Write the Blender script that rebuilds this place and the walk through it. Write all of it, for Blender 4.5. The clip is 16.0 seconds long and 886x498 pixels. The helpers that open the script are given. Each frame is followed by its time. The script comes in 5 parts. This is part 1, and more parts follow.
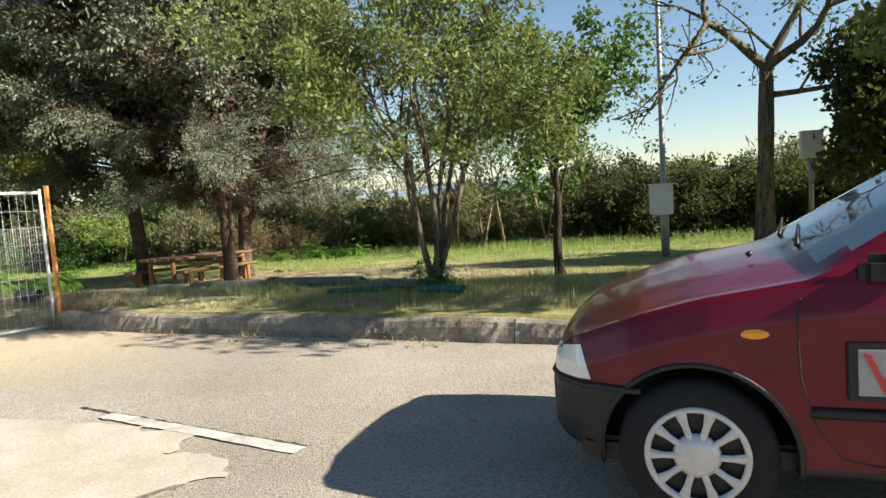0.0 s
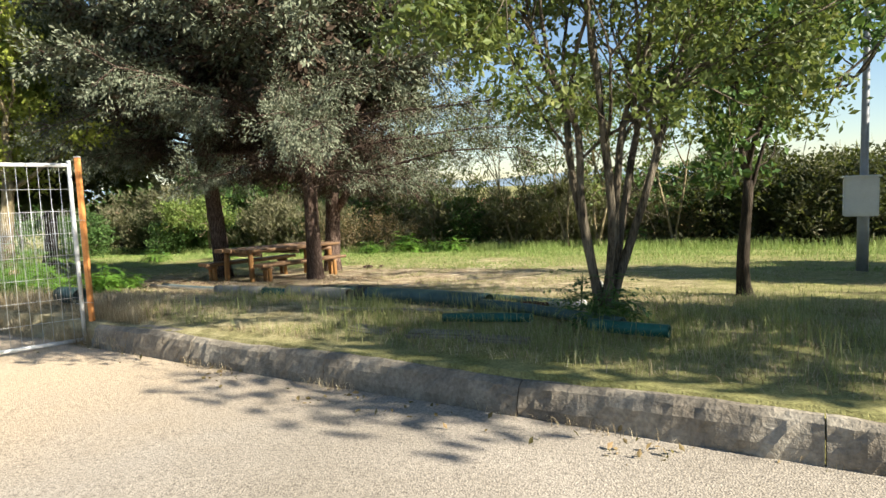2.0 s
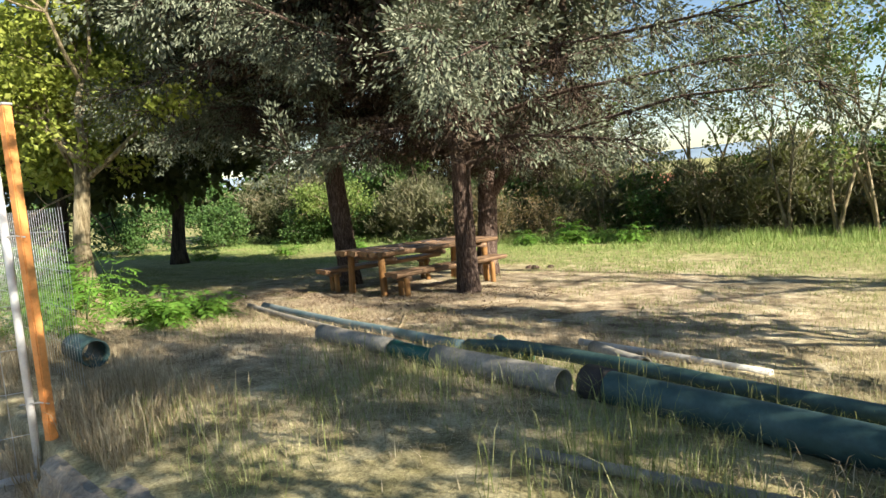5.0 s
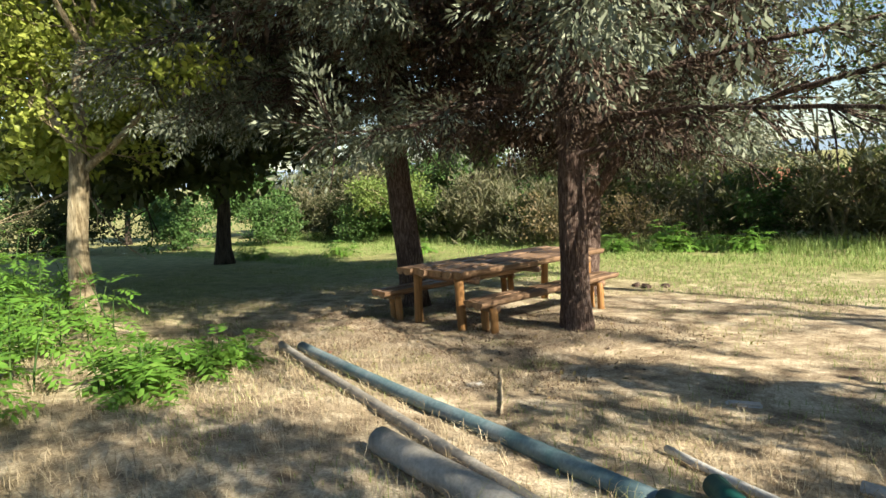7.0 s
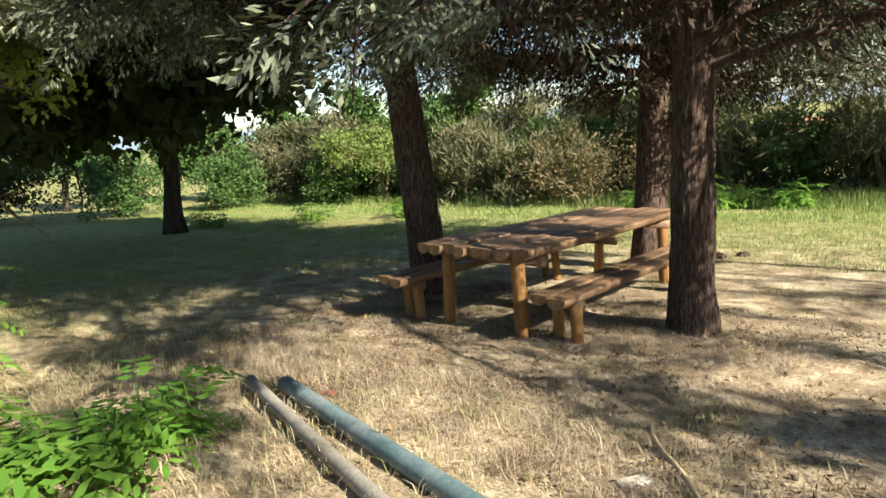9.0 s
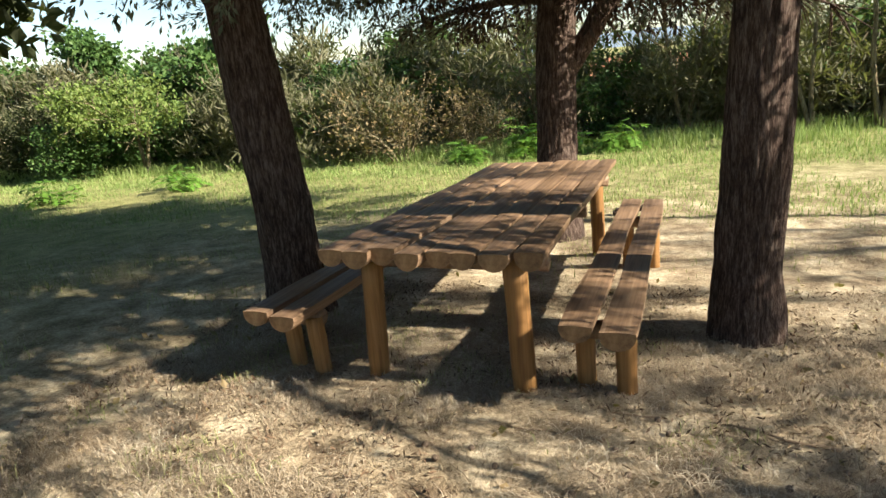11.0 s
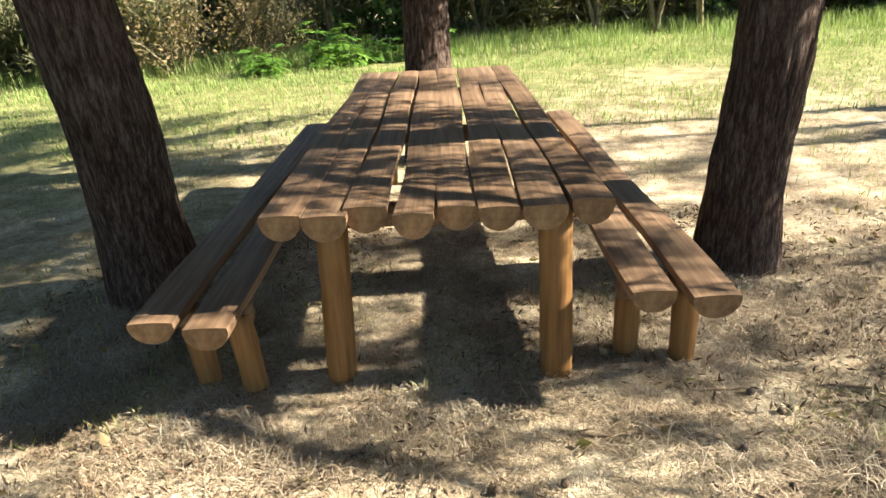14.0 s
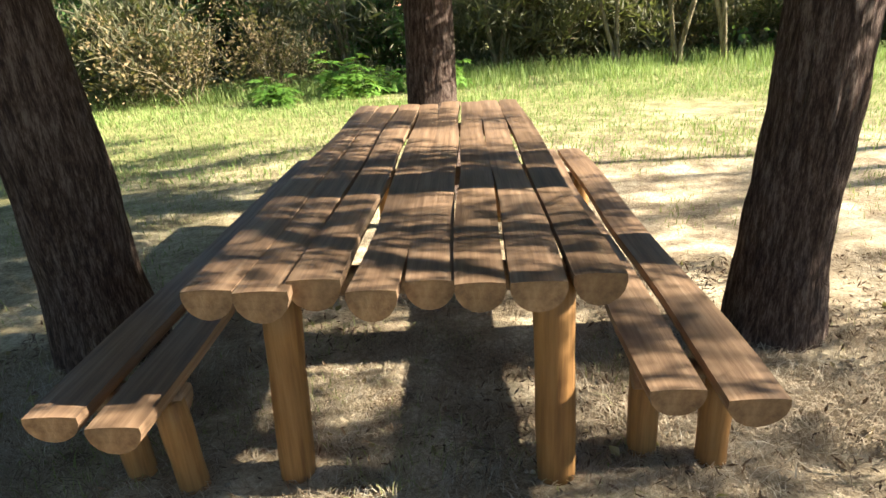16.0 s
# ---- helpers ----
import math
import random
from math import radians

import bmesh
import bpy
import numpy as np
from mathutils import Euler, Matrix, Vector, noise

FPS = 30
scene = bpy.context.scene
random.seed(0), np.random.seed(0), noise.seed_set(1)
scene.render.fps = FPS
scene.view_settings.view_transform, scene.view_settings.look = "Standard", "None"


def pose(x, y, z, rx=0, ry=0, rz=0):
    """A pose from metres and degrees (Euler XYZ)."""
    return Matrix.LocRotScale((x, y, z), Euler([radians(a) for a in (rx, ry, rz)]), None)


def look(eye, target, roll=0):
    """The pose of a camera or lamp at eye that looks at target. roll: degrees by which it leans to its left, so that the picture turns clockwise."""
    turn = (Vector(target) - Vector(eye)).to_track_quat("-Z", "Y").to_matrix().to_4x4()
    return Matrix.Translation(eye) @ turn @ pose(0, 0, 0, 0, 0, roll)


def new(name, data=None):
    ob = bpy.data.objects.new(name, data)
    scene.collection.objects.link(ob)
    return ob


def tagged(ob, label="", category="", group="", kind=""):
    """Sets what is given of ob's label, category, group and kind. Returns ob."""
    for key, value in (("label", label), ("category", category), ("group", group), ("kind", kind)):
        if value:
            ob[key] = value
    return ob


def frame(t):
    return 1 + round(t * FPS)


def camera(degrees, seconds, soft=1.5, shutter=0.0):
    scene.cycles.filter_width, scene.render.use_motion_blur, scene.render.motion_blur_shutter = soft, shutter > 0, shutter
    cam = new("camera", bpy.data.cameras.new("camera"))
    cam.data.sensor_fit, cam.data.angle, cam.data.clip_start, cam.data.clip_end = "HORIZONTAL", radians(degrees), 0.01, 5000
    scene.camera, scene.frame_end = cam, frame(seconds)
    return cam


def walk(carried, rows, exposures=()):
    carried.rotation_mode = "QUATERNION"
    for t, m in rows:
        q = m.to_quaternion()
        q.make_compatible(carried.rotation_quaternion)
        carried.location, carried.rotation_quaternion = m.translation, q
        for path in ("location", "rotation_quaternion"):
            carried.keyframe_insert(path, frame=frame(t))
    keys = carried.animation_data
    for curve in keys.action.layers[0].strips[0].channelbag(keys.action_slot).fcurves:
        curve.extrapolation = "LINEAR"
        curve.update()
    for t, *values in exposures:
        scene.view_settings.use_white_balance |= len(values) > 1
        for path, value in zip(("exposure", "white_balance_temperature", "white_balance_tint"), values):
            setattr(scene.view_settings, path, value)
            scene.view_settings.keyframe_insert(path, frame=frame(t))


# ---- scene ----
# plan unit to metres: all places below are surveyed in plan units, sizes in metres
U = 0.88
cam = camera(69.0, 16.0, soft=1.5)
METRES, EYE, TILT, LEAN, TURN = 19.2 * U, 1.5 * U, 0.0, 0.0, 20.2
ROWS = [
    (0.0, 0.0, 0.0, 0.0, -0.32, -5.0, 3.68),
    (0.5, -0.0079, 0.0379, -0.0006, 2.71, -5.0, 3.47),
    (1.0, -0.0181, 0.0826, -0.0006, 8.13, -3.73, 1.65),
    (1.5, -0.0326, 0.1212, -0.002, 8.06, -5.42, 2.24),
    (2.0, -0.0469, 0.1649, -0.0023, 7.32, -5.42, 2.32),
    (2.5, -0.0627, 0.2031, -0.0036, 7.83, -7.05, 2.71),
    (3.0, -0.0772, 0.2456, -0.004, 12.82, -4.29, 2.83),
    (3.5, -0.0926, 0.284, -0.0054, 16.14, -4.34, 3.25),
    (4.0, -0.108, 0.3234, -0.007, 18.97, -5.82, 4.62),
    (6.5, -0.1967, 0.5063, 0.0017, 19.98, -7.24, 3.01),
    (7.0, -0.2188, 0.5362, -0.0021, 24.52, -6.8, 3.46),
    (7.5, -0.2379, 0.5671, -0.0061, 23.51, -8.7, 4.37),
    (8.0, -0.2652, 0.5997, -0.0091, 26.61, -8.65, 4.46),
    (10.5, -0.3878, 0.7434, -0.0196, 4.72, -15.32, 4.03),
    (11.0, -0.4094, 0.7737, -0.0218, 0.04, -16.17, 5.01),
    (11.5, -0.426, 0.7956, -0.0238, -5.84, -18.16, 6.02),
    (12.0, -0.4394, 0.8139, -0.025, -12.63, -20.36, 6.5),
    (12.5, -0.446, 0.8293, -0.0255, -17.71, -21.04, 5.21),
    (13.0, -0.4536, 0.8365, -0.0261, -21.23, -22.03, 4.16),
    (13.5, -0.454, 0.8372, -0.027, -21.98, -24.23, 3.03),
    (14.0, -0.4542, 0.8368, -0.0273, -20.81, -25.22, 2.79),
    (14.5, -0.4552, 0.837, -0.027, -20.27, -25.18, 2.34),
    (15.0, -0.4579, 0.838, -0.0271, -21.94, -24.17, 1.61),
    (15.5, -0.4523, 0.8427, -0.0281, -23.51, -23.8, 1.37),
    (16.0, -0.4386, 0.8573, -0.0301, -18.91, -22.68, 2.73),
]
walk(cam, [(t, pose(0, 0, EYE, TILT, LEAN, TURN) @ pose(METRES * x, METRES * y, METRES * z, 90 + pitch, roll, yaw)) for t, x, y, z, yaw, pitch, roll in ROWS],
     exposures=[(0.0, 1.45), (4.0, 1.66), (7.0, 1.66), (10.5, 1.72), (12.5, 2.08), (16.0, 2.4)])

# ---- light ----
SUN_UP, SUN_WAY = 30.0, 90.0  # degrees above the horizon, clockwise from +y
world = bpy.data.worlds.new("sky")
scene.world = world
world.use_nodes = True
wn = world.node_tree.nodes
sky = wn.new("ShaderNodeTexSky")
sky.sky_type, sky.sun_disc = "NISHITA", False
sky.sun_elevation, sky.sun_rotation = radians(SUN_UP), radians(SUN_WAY)
sky.air_density, sky.dust_density, sky.ozone_density = 1.0, 0.15, 2.0
wn["Background"].inputs["Strength"].default_value = 0.056
world.node_tree.links.new(sky.outputs[0], wn["Background"].inputs["Color"])
lamp = bpy.data.lights.new("sun", "SUN")
lamp.energy, lamp.angle, lamp.color = 5.0, radians(0.6), (1.0, 0.93, 0.80)
sun = new("sun", lamp)
az, el = radians(SUN_WAY), radians(SUN_UP)
sun.matrix_world = look((30 * math.sin(az) * math.cos(el), 30 * math.cos(az) * math.cos(el), 30 * math.sin(el)), (0, 0, 0))

# ---- materials ----


def material(name, rough=0.8, metal=0.0, spec=0.3):
    m = bpy.data.materials.new(name)
    m.use_nodes = True
    b = m.node_tree.nodes["Principled BSDF"]
    b.inputs["Roughness"].default_value = rough
    b.inputs["Metallic"].default_value = metal
    b.inputs["Specular IOR Level"].default_value = spec
    return m, m.node_tree.nodes, m.node_tree.links, b


def ramp(n, stops):
    r = n.new("ShaderNodeValToRGB")
    e = r.color_ramp.elements
    while len(e) < len(stops):
        e.new(0.5)
    for k, (p, c) in zip(e, stops):
        k.position, k.color = p, (*c, 1)
    return r


def noise_node(n, l, scale, detail=4.0, rough=0.6, stretch=None, object_space=True):
    tc = n.new("ShaderNodeTexCoord")
    t = n.new("ShaderNodeTexNoise")
    t.inputs["Scale"].default_value, t.inputs["Detail"].default_value, t.inputs["Roughness"].default_value = scale, detail, rough
    src = tc.outputs["Object"]
    if stretch:
        mp = n.new("ShaderNodeMapping")
        mp.inputs["Scale"].default_value = stretch
        l.new(src, mp.inputs[0])
        src = mp.outputs[0]
    l.new(src, t.inputs["Vector"])
    return t


def mix(n, l, fac, a, b, mode="MIX"):
    m = n.new("ShaderNodeMix")
    m.data_type, m.blend_type = "RGBA", mode
    for sock, v in ((m.inputs[0], fac), (m.inputs[6], a), (m.inputs[7], b)):
        if isinstance(v, (int, float)):
            sock.default_value = v
        elif isinstance(v, tuple):
            sock.default_value = (*v, 1)
        else:
            l.new(v, sock)
    return m.outputs[2]


def bump(n, l, b, height, strength, dist):
    k = n.new("ShaderNodeBump")
    k.inputs["Strength"].default_value, k.inputs["Distance"].default_value = strength, dist
    l.new(height, k.inputs["Height"])
    l.new(k.outputs[0], b.inputs["Normal"])


def speckled(name, stops, scale, fine_scale, fine=0.35, rough=0.85, bump_s=0.4, bump_d=0.01, stretch=None, metal=0.0, spec=0.3):
    """A surface with colour varying at a coarse and a fine scale, and fine relief."""
    m, n, l, b = material(name, rough, metal, spec)
    a = noise_node(n, l, scale, 5, 0.6, stretch)
    f = noise_node(n, l, fine_scale, 3, 0.7, stretch)
    r = ramp(n, stops)
    l.new(a.outputs[0], r.inputs[0])
    g = ramp(n, [(0.3, (1 - fine,) * 3), (0.7, (1.0,) * 3)])
    l.new(f.outputs[0], g.inputs[0])
    l.new(mix(n, l, 1.0, r.outputs[0], g.outputs[0], "MULTIPLY"), b.inputs["Base Color"])
    bump(n, l, b, f.outputs[0], bump_s, bump_d)
    return m


def leaf_material(name, stops, through_light=0.35, rough=0.55, glow=0.5, gloss=0.2):
    m, n, l, b = material(name, rough, 0, gloss)
    geo = n.new("ShaderNodeNewGeometry")
    r = ramp(n, stops)
    big = noise_node(n, l, 2.3, 2, 0.5)
    sp = n.new("ShaderNodeMapRange")
    sp.inputs["From Min"].default_value, sp.inputs["From Max"].default_value = 0.3, 0.7
    l.new(big.outputs[0], sp.inputs["Value"])
    av = n.new("ShaderNodeMix")
    av.inputs[0].default_value = 0.38
    l.new(geo.outputs["Random Per Island"], av.inputs[2])
    l.new(sp.outputs[0], av.inputs[3])
    l.new(av.outputs[0], r.inputs[0])
    l.new(r.outputs[0], b.inputs["Base Color"])
    tr = n.new("ShaderNodeBsdfTranslucent")
    l.new(mix(n, l, glow, r.outputs[0], (0.30, 0.36, 0.04)), tr.inputs[0])
    ms = n.new("ShaderNodeMixShader")
    ms.inputs[0].default_value = through_light
    l.new(b.outputs[0], ms.inputs[1])
    l.new(tr.outputs[0], ms.inputs[2])
    l.new(ms.outputs[0], n["Material Output"].inputs[0])
    return m


def bark_material(name, dark, mid, light, scale=9.0):
    m, n, l, b = material(name, 0.92, 0, 0.15)
    v = noise_node(n, l, scale, 6, 0.75, (1, 1, 0.17))
    w = noise_node(n, l, 1.6, 3, 0.6)
    r = ramp(n, [(0.38, dark), (0.5, mid), (0.66, light)])
    l.new(v.outputs[0], r.inputs[0])
    g = ramp(n, [(0.3, (0.7, 0.68, 0.66)), (0.7, (1, 1, 1))])
    l.new(w.outputs[0], g.inputs[0])
    l.new(mix(n, l, 1.0, r.outputs[0], g.outputs[0], "MULTIPLY"), b.inputs["Base Color"])
    fine = noise_node(n, l, scale * 4.5, 4, 0.7, (1, 1, 0.14))
    tot = n.new("ShaderNodeMath")
    tot.operation = "MULTIPLY_ADD"
    tot.inputs[1].default_value = 0.45
    l.new(fine.outputs[0], tot.inputs[0])
    l.new(v.outputs[0], tot.inputs[2])
    sh = n.new("ShaderNodeMath")
    sh.operation = "SUBTRACT"
    sh.inputs[1].default_value = 0.22
    l.new(tot.outputs[0], sh.inputs[0])
    l.new(sh.outputs[0], r.inputs[0])
    bump(n, l, b, tot.outputs[0], 1.0, 0.045)
    return m


def wood_material(name, dark, mid, light, grain=(3, 0.12, 3)):
    m, n, l, b = material(name, 0.62, 0, 0.3)
    g = noise_node(n, l, 14, 5, 0.65, grain)
    c = noise_node(n, l, 1.7, 3, 0.55)
    info = n.new("ShaderNodeObjectInfo")
    r = ramp(n, [(0.3, dark), (0.52, mid), (0.75, light)])
    l.new(g.outputs[0], r.inputs[0])
    k = ramp(n, [(0.0, (0.72, 0.70, 0.66)), (1.0, (1.0, 1.0, 1.0))])
    l.new(info.outputs["Random"], k.inputs[0])
    s = ramp(n, [(0.35, (0.75, 0.72, 0.70)), (0.65, (1, 1, 1))])
    l.new(c.outputs[0], s.inputs[0])
    col = mix(n, l, 1.0, r.outputs[0], k.outputs[0], "MULTIPLY")
    l.new(mix(n, l, 1.0, col, s.outputs[0], "MULTIPLY"), b.inputs["Base Color"])
    bump(n, l, b, g.outputs[0], 0.35, 0.006)
    return m


def plain(name, colour, rough=0.5, metal=0.0, spec=0.4, vary=0.2, scale=6.0):
    return speckled(name, [(0.3, tuple(c * (1 - vary) for c in colour)), (0.7, colour)], scale, scale * 8, vary * 0.6, rough, 0.1, 0.003, None, metal, spec)


def lawn_material():
    """Dry straw soil round the trees, greener grass towards the far hedge and the kerb."""
    m, n, l, b = material("lawn_soil", 0.95, 0, 0.1)
    big = noise_node(n, l, 0.35, 4, 0.6)
    med = noise_node(n, l, 3.2, 5, 0.7)
    fine = noise_node(n, l, 46, 3, 0.8)
    soil = ramp(n, [(0.34, (0.20, 0.146, 0.093)), (0.5, (0.43, 0.340, 0.222)), (0.62, (0.66, 0.555, 0.385))])
    l.new(med.outputs[0], soil.inputs[0])
    green = ramp(n, [(0.3, (0.17, 0.18, 0.06)), (0.7, (0.40, 0.37, 0.16))])
    l.new(med.outputs[0], green.inputs[0])
    tc = n.new("ShaderNodeTexCoord")
    sep = n.new("ShaderNodeSeparateXYZ")
    l.new(tc.outputs["Object"], sep.inputs[0])
    dry = n.new("ShaderNodeVectorMath")
    dry.operation = "DISTANCE"
    dry.inputs[1].default_value = (-11.6 * U, 14.2 * U, 0)
    flat = n.new("ShaderNodeCombineXYZ")
    l.new(sep.outputs[0], flat.inputs[0])
    l.new(sep.outputs[1], flat.inputs[1])
    l.new(flat.outputs[0], dry.inputs[0])
    mr = n.new("ShaderNodeMapRange")
    mr.inputs["From Min"].default_value, mr.inputs["From Max"].default_value = 3.6, 8.5
    add = n.new("ShaderNodeMath")
    add.operation = "MULTIPLY_ADD"
    add.inputs[1].default_value, add.inputs[2].default_value = 5.0, -2.5
    l.new(big.outputs[0], add.inputs[0])
    su = n.new("ShaderNodeMath")
    l.new(add.outputs[0], su.inputs[0])
    l.new(dry.outputs["Value"], su.inputs[1])
    l.new(su.outputs[0], mr.inputs["Value"])
    col = mix(n, l, mr.outputs[0], soil.outputs[0], green.outputs[0])
    f = ramp(n, [(0.3, (0.50, 0.47, 0.44)), (0.62, (1.08, 1.08, 1.08))])
    l.new(fine.outputs[0], f.inputs[0])
    l.new(mix(n, l, 1.0, col, f.outputs[0], "MULTIPLY"), b.inputs["Base Color"])
    bump(n, l, b, fine.outputs[0], 0.7, 0.02)
    return m


def asphalt_material():
    m, n, l, b = material("asphalt", 0.9, 0, 0.2)
    big = noise_node(n, l, 0.5, 4, 0.6)
    fine = noise_node(n, l, 48, 3, 0.85)
    vor = n.new("ShaderNodeTexVoronoi")
    vor.inputs["Scale"].default_value = 90
    tc = n.new("ShaderNodeTexCoord")
    l.new(tc.outputs["Object"], vor.inputs["Vector"])
    r = ramp(n, [(0.3, (0.27, 0.235, 0.185)), (0.6, (0.37, 0.325, 0.265)), (0.75, (0.43, 0.385, 0.32))])
    l.new(big.outputs[0], r.inputs[0])
    f = ramp(n, [(0.30, (0.42, 0.41, 0.40)), (0.52, (0.98, 0.98, 0.98)), (0.75, (1.35, 1.33, 1.30))])
    l.new(fine.outputs[0], f.inputs[0])
    dist = n.new("ShaderNodeVectorMath")
    dist.operation = "DISTANCE"
    dist.inputs[1].default_value = (-9.6 * U, 6.0 * U, -0.2)
    l.new(tc.outputs["Object"], dist.inputs[0])
    wav = n.new("ShaderNodeMath")
    wav.operation = "MULTIPLY_ADD"
    wav.inputs[1].default_value = 4.0
    l.new(big.outputs[0], wav.inputs[0])
    l.new(dist.outputs["Value"], wav.inputs[2])
    mr = n.new("ShaderNodeMapRange")
    mr.inputs["From Min"].default_value, mr.inputs["From Max"].default_value = 3.0, 6.0
    mr.inputs["To Min"].default_value, mr.inputs["To Max"].default_value = 0.85, 0.0
    l.new(wav.outputs[0], mr.inputs["Value"])
    sandy = mix(n, l, mr.outputs[0], r.outputs[0], (0.56, 0.44, 0.30))
    l.new(mix(n, l, 1.0, sandy, f.outputs[0], "MULTIPLY"), b.inputs["Base Color"])
    bump(n, l, b, vor.outputs["Distance"], 0.5, 0.008)
    return m


LAWN = lawn_material()
ASPHALT = asphalt_material()
CONCRETE = speckled("weathered_concrete", [(0.3, (0.17, 0.143, 0.11)), (0.5, (0.31, 0.268, 0.205)), (0.7, (0.46, 0.41, 0.325))], 2.2, 30, 0.45, 0.92, 0.8, 0.015)
PAINT_LINE = speckled("worn_road_paint", [(0.35, (0.42, 0.38, 0.32)), (0.6, (0.62, 0.59, 0.53))], 6, 60, 0.35, 0.85)
DARK_CRACK = speckled("crack_dirt", [(0.3, (0.05, 0.04, 0.03)), (0.7, (0.12, 0.10, 0.07))], 6, 60, 0.3, 0.95)
PATCH = speckled("concrete_patch", [(0.3, (0.42, 0.36, 0.28)), (0.7, (0.55, 0.49, 0.40))], 3, 50, 0.25, 0.9)
BARK = bark_material("cypress_bark", (0.052, 0.033, 0.026), (0.122, 0.079, 0.061), (0.29, 0.222, 0.178), 52)
BARK_GREY = bark_material("grey_bark", (0.05, 0.042, 0.03), (0.15, 0.125, 0.09), (0.27, 0.23, 0.17), 14)
BARK_PALE = bark_material("pale_bark", (0.13, 0.10, 0.055), (0.27, 0.22, 0.13), (0.40, 0.34, 0.22), 12)
BARK_DARK = bark_material("dark_bark", (0.02, 0.016, 0.012), (0.055, 0.042, 0.03), (0.10, 0.08, 0.06), 12)
WOOD = wood_material("stained_log_wood", (0.155, 0.093, 0.055), (0.285, 0.180, 0.106), (0.40, 0.280, 0.178))
WOOD_END = wood_material("sawn_end_wood", (0.15, 0.078, 0.034), (0.27, 0.155, 0.07), (0.38, 0.235, 0.115), (2, 2, 2))
WOOD_LEG = wood_material("log_leg_wood", (0.20, 0.095, 0.030), (0.36, 0.185, 0.06), (0.46, 0.26, 0.10), (3, 3, 0.12))
LEAF_CYPRESS = leaf_material("cypress_leaf", [(0.0, (0.062, 0.072, 0.047)), (0.4, (0.13, 0.148, 0.098)), (0.8, (0.225, 0.24, 0.17)), (0.93, (0.27, 0.275, 0.195)), (0.97, (0.22, 0.14, 0.075)), (1.0, (0.20, 0.10, 0.05))], 0.05, 0.9, 0.2, 0.03)
# dead-twig brown, kept dark so it also stands for shade inside the crowns
TWIG_DEAD_SHADE = leaf_material("dead_cypress_twig_shade", [(0.0, (0.03, 0.022, 0.016)), (0.6, (0.075, 0.055, 0.04)), (1.0, (0.15, 0.11, 0.075))], 0.05, 0.9, 0.0, 0.05)
LEAF_OLIVE = leaf_material("privet_leaf", [(0.0, (0.05, 0.08, 0.025)), (0.5, (0.125, 0.165, 0.05)), (0.9, (0.24, 0.26, 0.09)), (1.0, (0.32, 0.22, 0.09))], 0.35, 0.45, 0.35)
LEAF_GREEN = leaf_material("broad_leaf", [(0.0, (0.035, 0.075, 0.020)), (0.6, (0.075, 0.145, 0.038)), (1.0, (0.15, 0.22, 0.07))], 0.32, 0.5, 0.2)
LEAF_YELLOW = leaf_material("yellow_green_leaf", [(0.0, (0.16, 0.20, 0.03)), (0.6, (0.31, 0.35, 0.065)), (1.0, (0.45, 0.45, 0.13))], 0.42, 0.5, 0.25)
LEAF_DARK = leaf_material("dark_leaf", [(0.0, (0.022, 0.027, 0.012)), (0.6, (0.048, 0.056, 0.026)), (1.0, (0.095, 0.094, 0.045))], 0.22, 0.7, 0.4, 0.1)
LEAF_BROOM = leaf_material("broom_twig", [(0.0, (0.060, 0.056, 0.034)), (0.5, (0.125, 0.125, 0.066)), (0.85, (0.20, 0.18, 0.11)), (1.0, (0.28, 0.18, 0.11))], 0.25)
LEAF_RUST = leaf_material("dry_bush_leaf", [(0.0, (0.13, 0.10, 0.045)), (0.5, (0.24, 0.175, 0.09)), (1.0, (0.36, 0.24, 0.13))], 0.3)
LEAF_BRIGHT = leaf_material("sapling_leaf", [(0.0, (0.07, 0.17, 0.025)), (0.6, (0.13, 0.27, 0.04)), (1.0, (0.22, 0.36, 0.07))], 0.4)
LEAF_SPRING = leaf_material("light_green_leaf", [(0.0, (0.08, 0.13, 0.03)), (0.6, (0.16, 0.22, 0.055)), (1.0, (0.26, 0.30, 0.09))], 0.35)
GRASS_GREEN = leaf_material("grass_blade", [(0.0, (0.15, 0.18, 0.055)), (0.45, (0.27, 0.30, 0.10)), (0.7, (0.42, 0.41, 0.19)), (1.0, (0.60, 0.52, 0.31))], 0.35, 0.75, 0.2)
GRASS_FRESH = leaf_material("fresh_grass_blade", [(0.0, (0.12, 0.19, 0.05)), (0.5, (0.23, 0.32, 0.09)), (0.8, (0.37, 0.43, 0.16)), (1.0, (0.54, 0.50, 0.26))], 0.35, 0.75, 0.2)
GRASS_DRY = leaf_material("dry_grass_blade", [(0.0, (0.14, 0.10, 0.055)), (0.45, (0.38, 0.30, 0.18)), (0.9, (0.62, 0.53, 0.36)), (1.0, (0.30, 0.29, 0.13))], 0.3, 0.85, 0.0)
THATCH = leaf_material("matted_thatch", [(0.0, (0.08, 0.055, 0.036)), (0.35, (0.27, 0.205, 0.135)), (0.75, (0.50, 0.415, 0.30)), (1.0, (0.72, 0.64, 0.49))], 0.12, 0.85, 0.0, 0.1)

# ---- shared builders ----


def part(name, bm, mat, parent=None, label=""):
    """Links a bmesh as one mesh object, under parent where one is given."""
    me = bpy.data.meshes.new(name)
    bm.to_mesh(me)
    bm.free()
    return link_mesh(name, me, mat, parent, label)


def link_mesh(name, me, mat, parent=None, label=""):
    if mat is not None and not me.materials:
        me.materials.append(mat)
    ob = new(name, me)
    if parent is not None:
        ob.parent = parent
    if label:
        tagged(ob, label)
    return ob


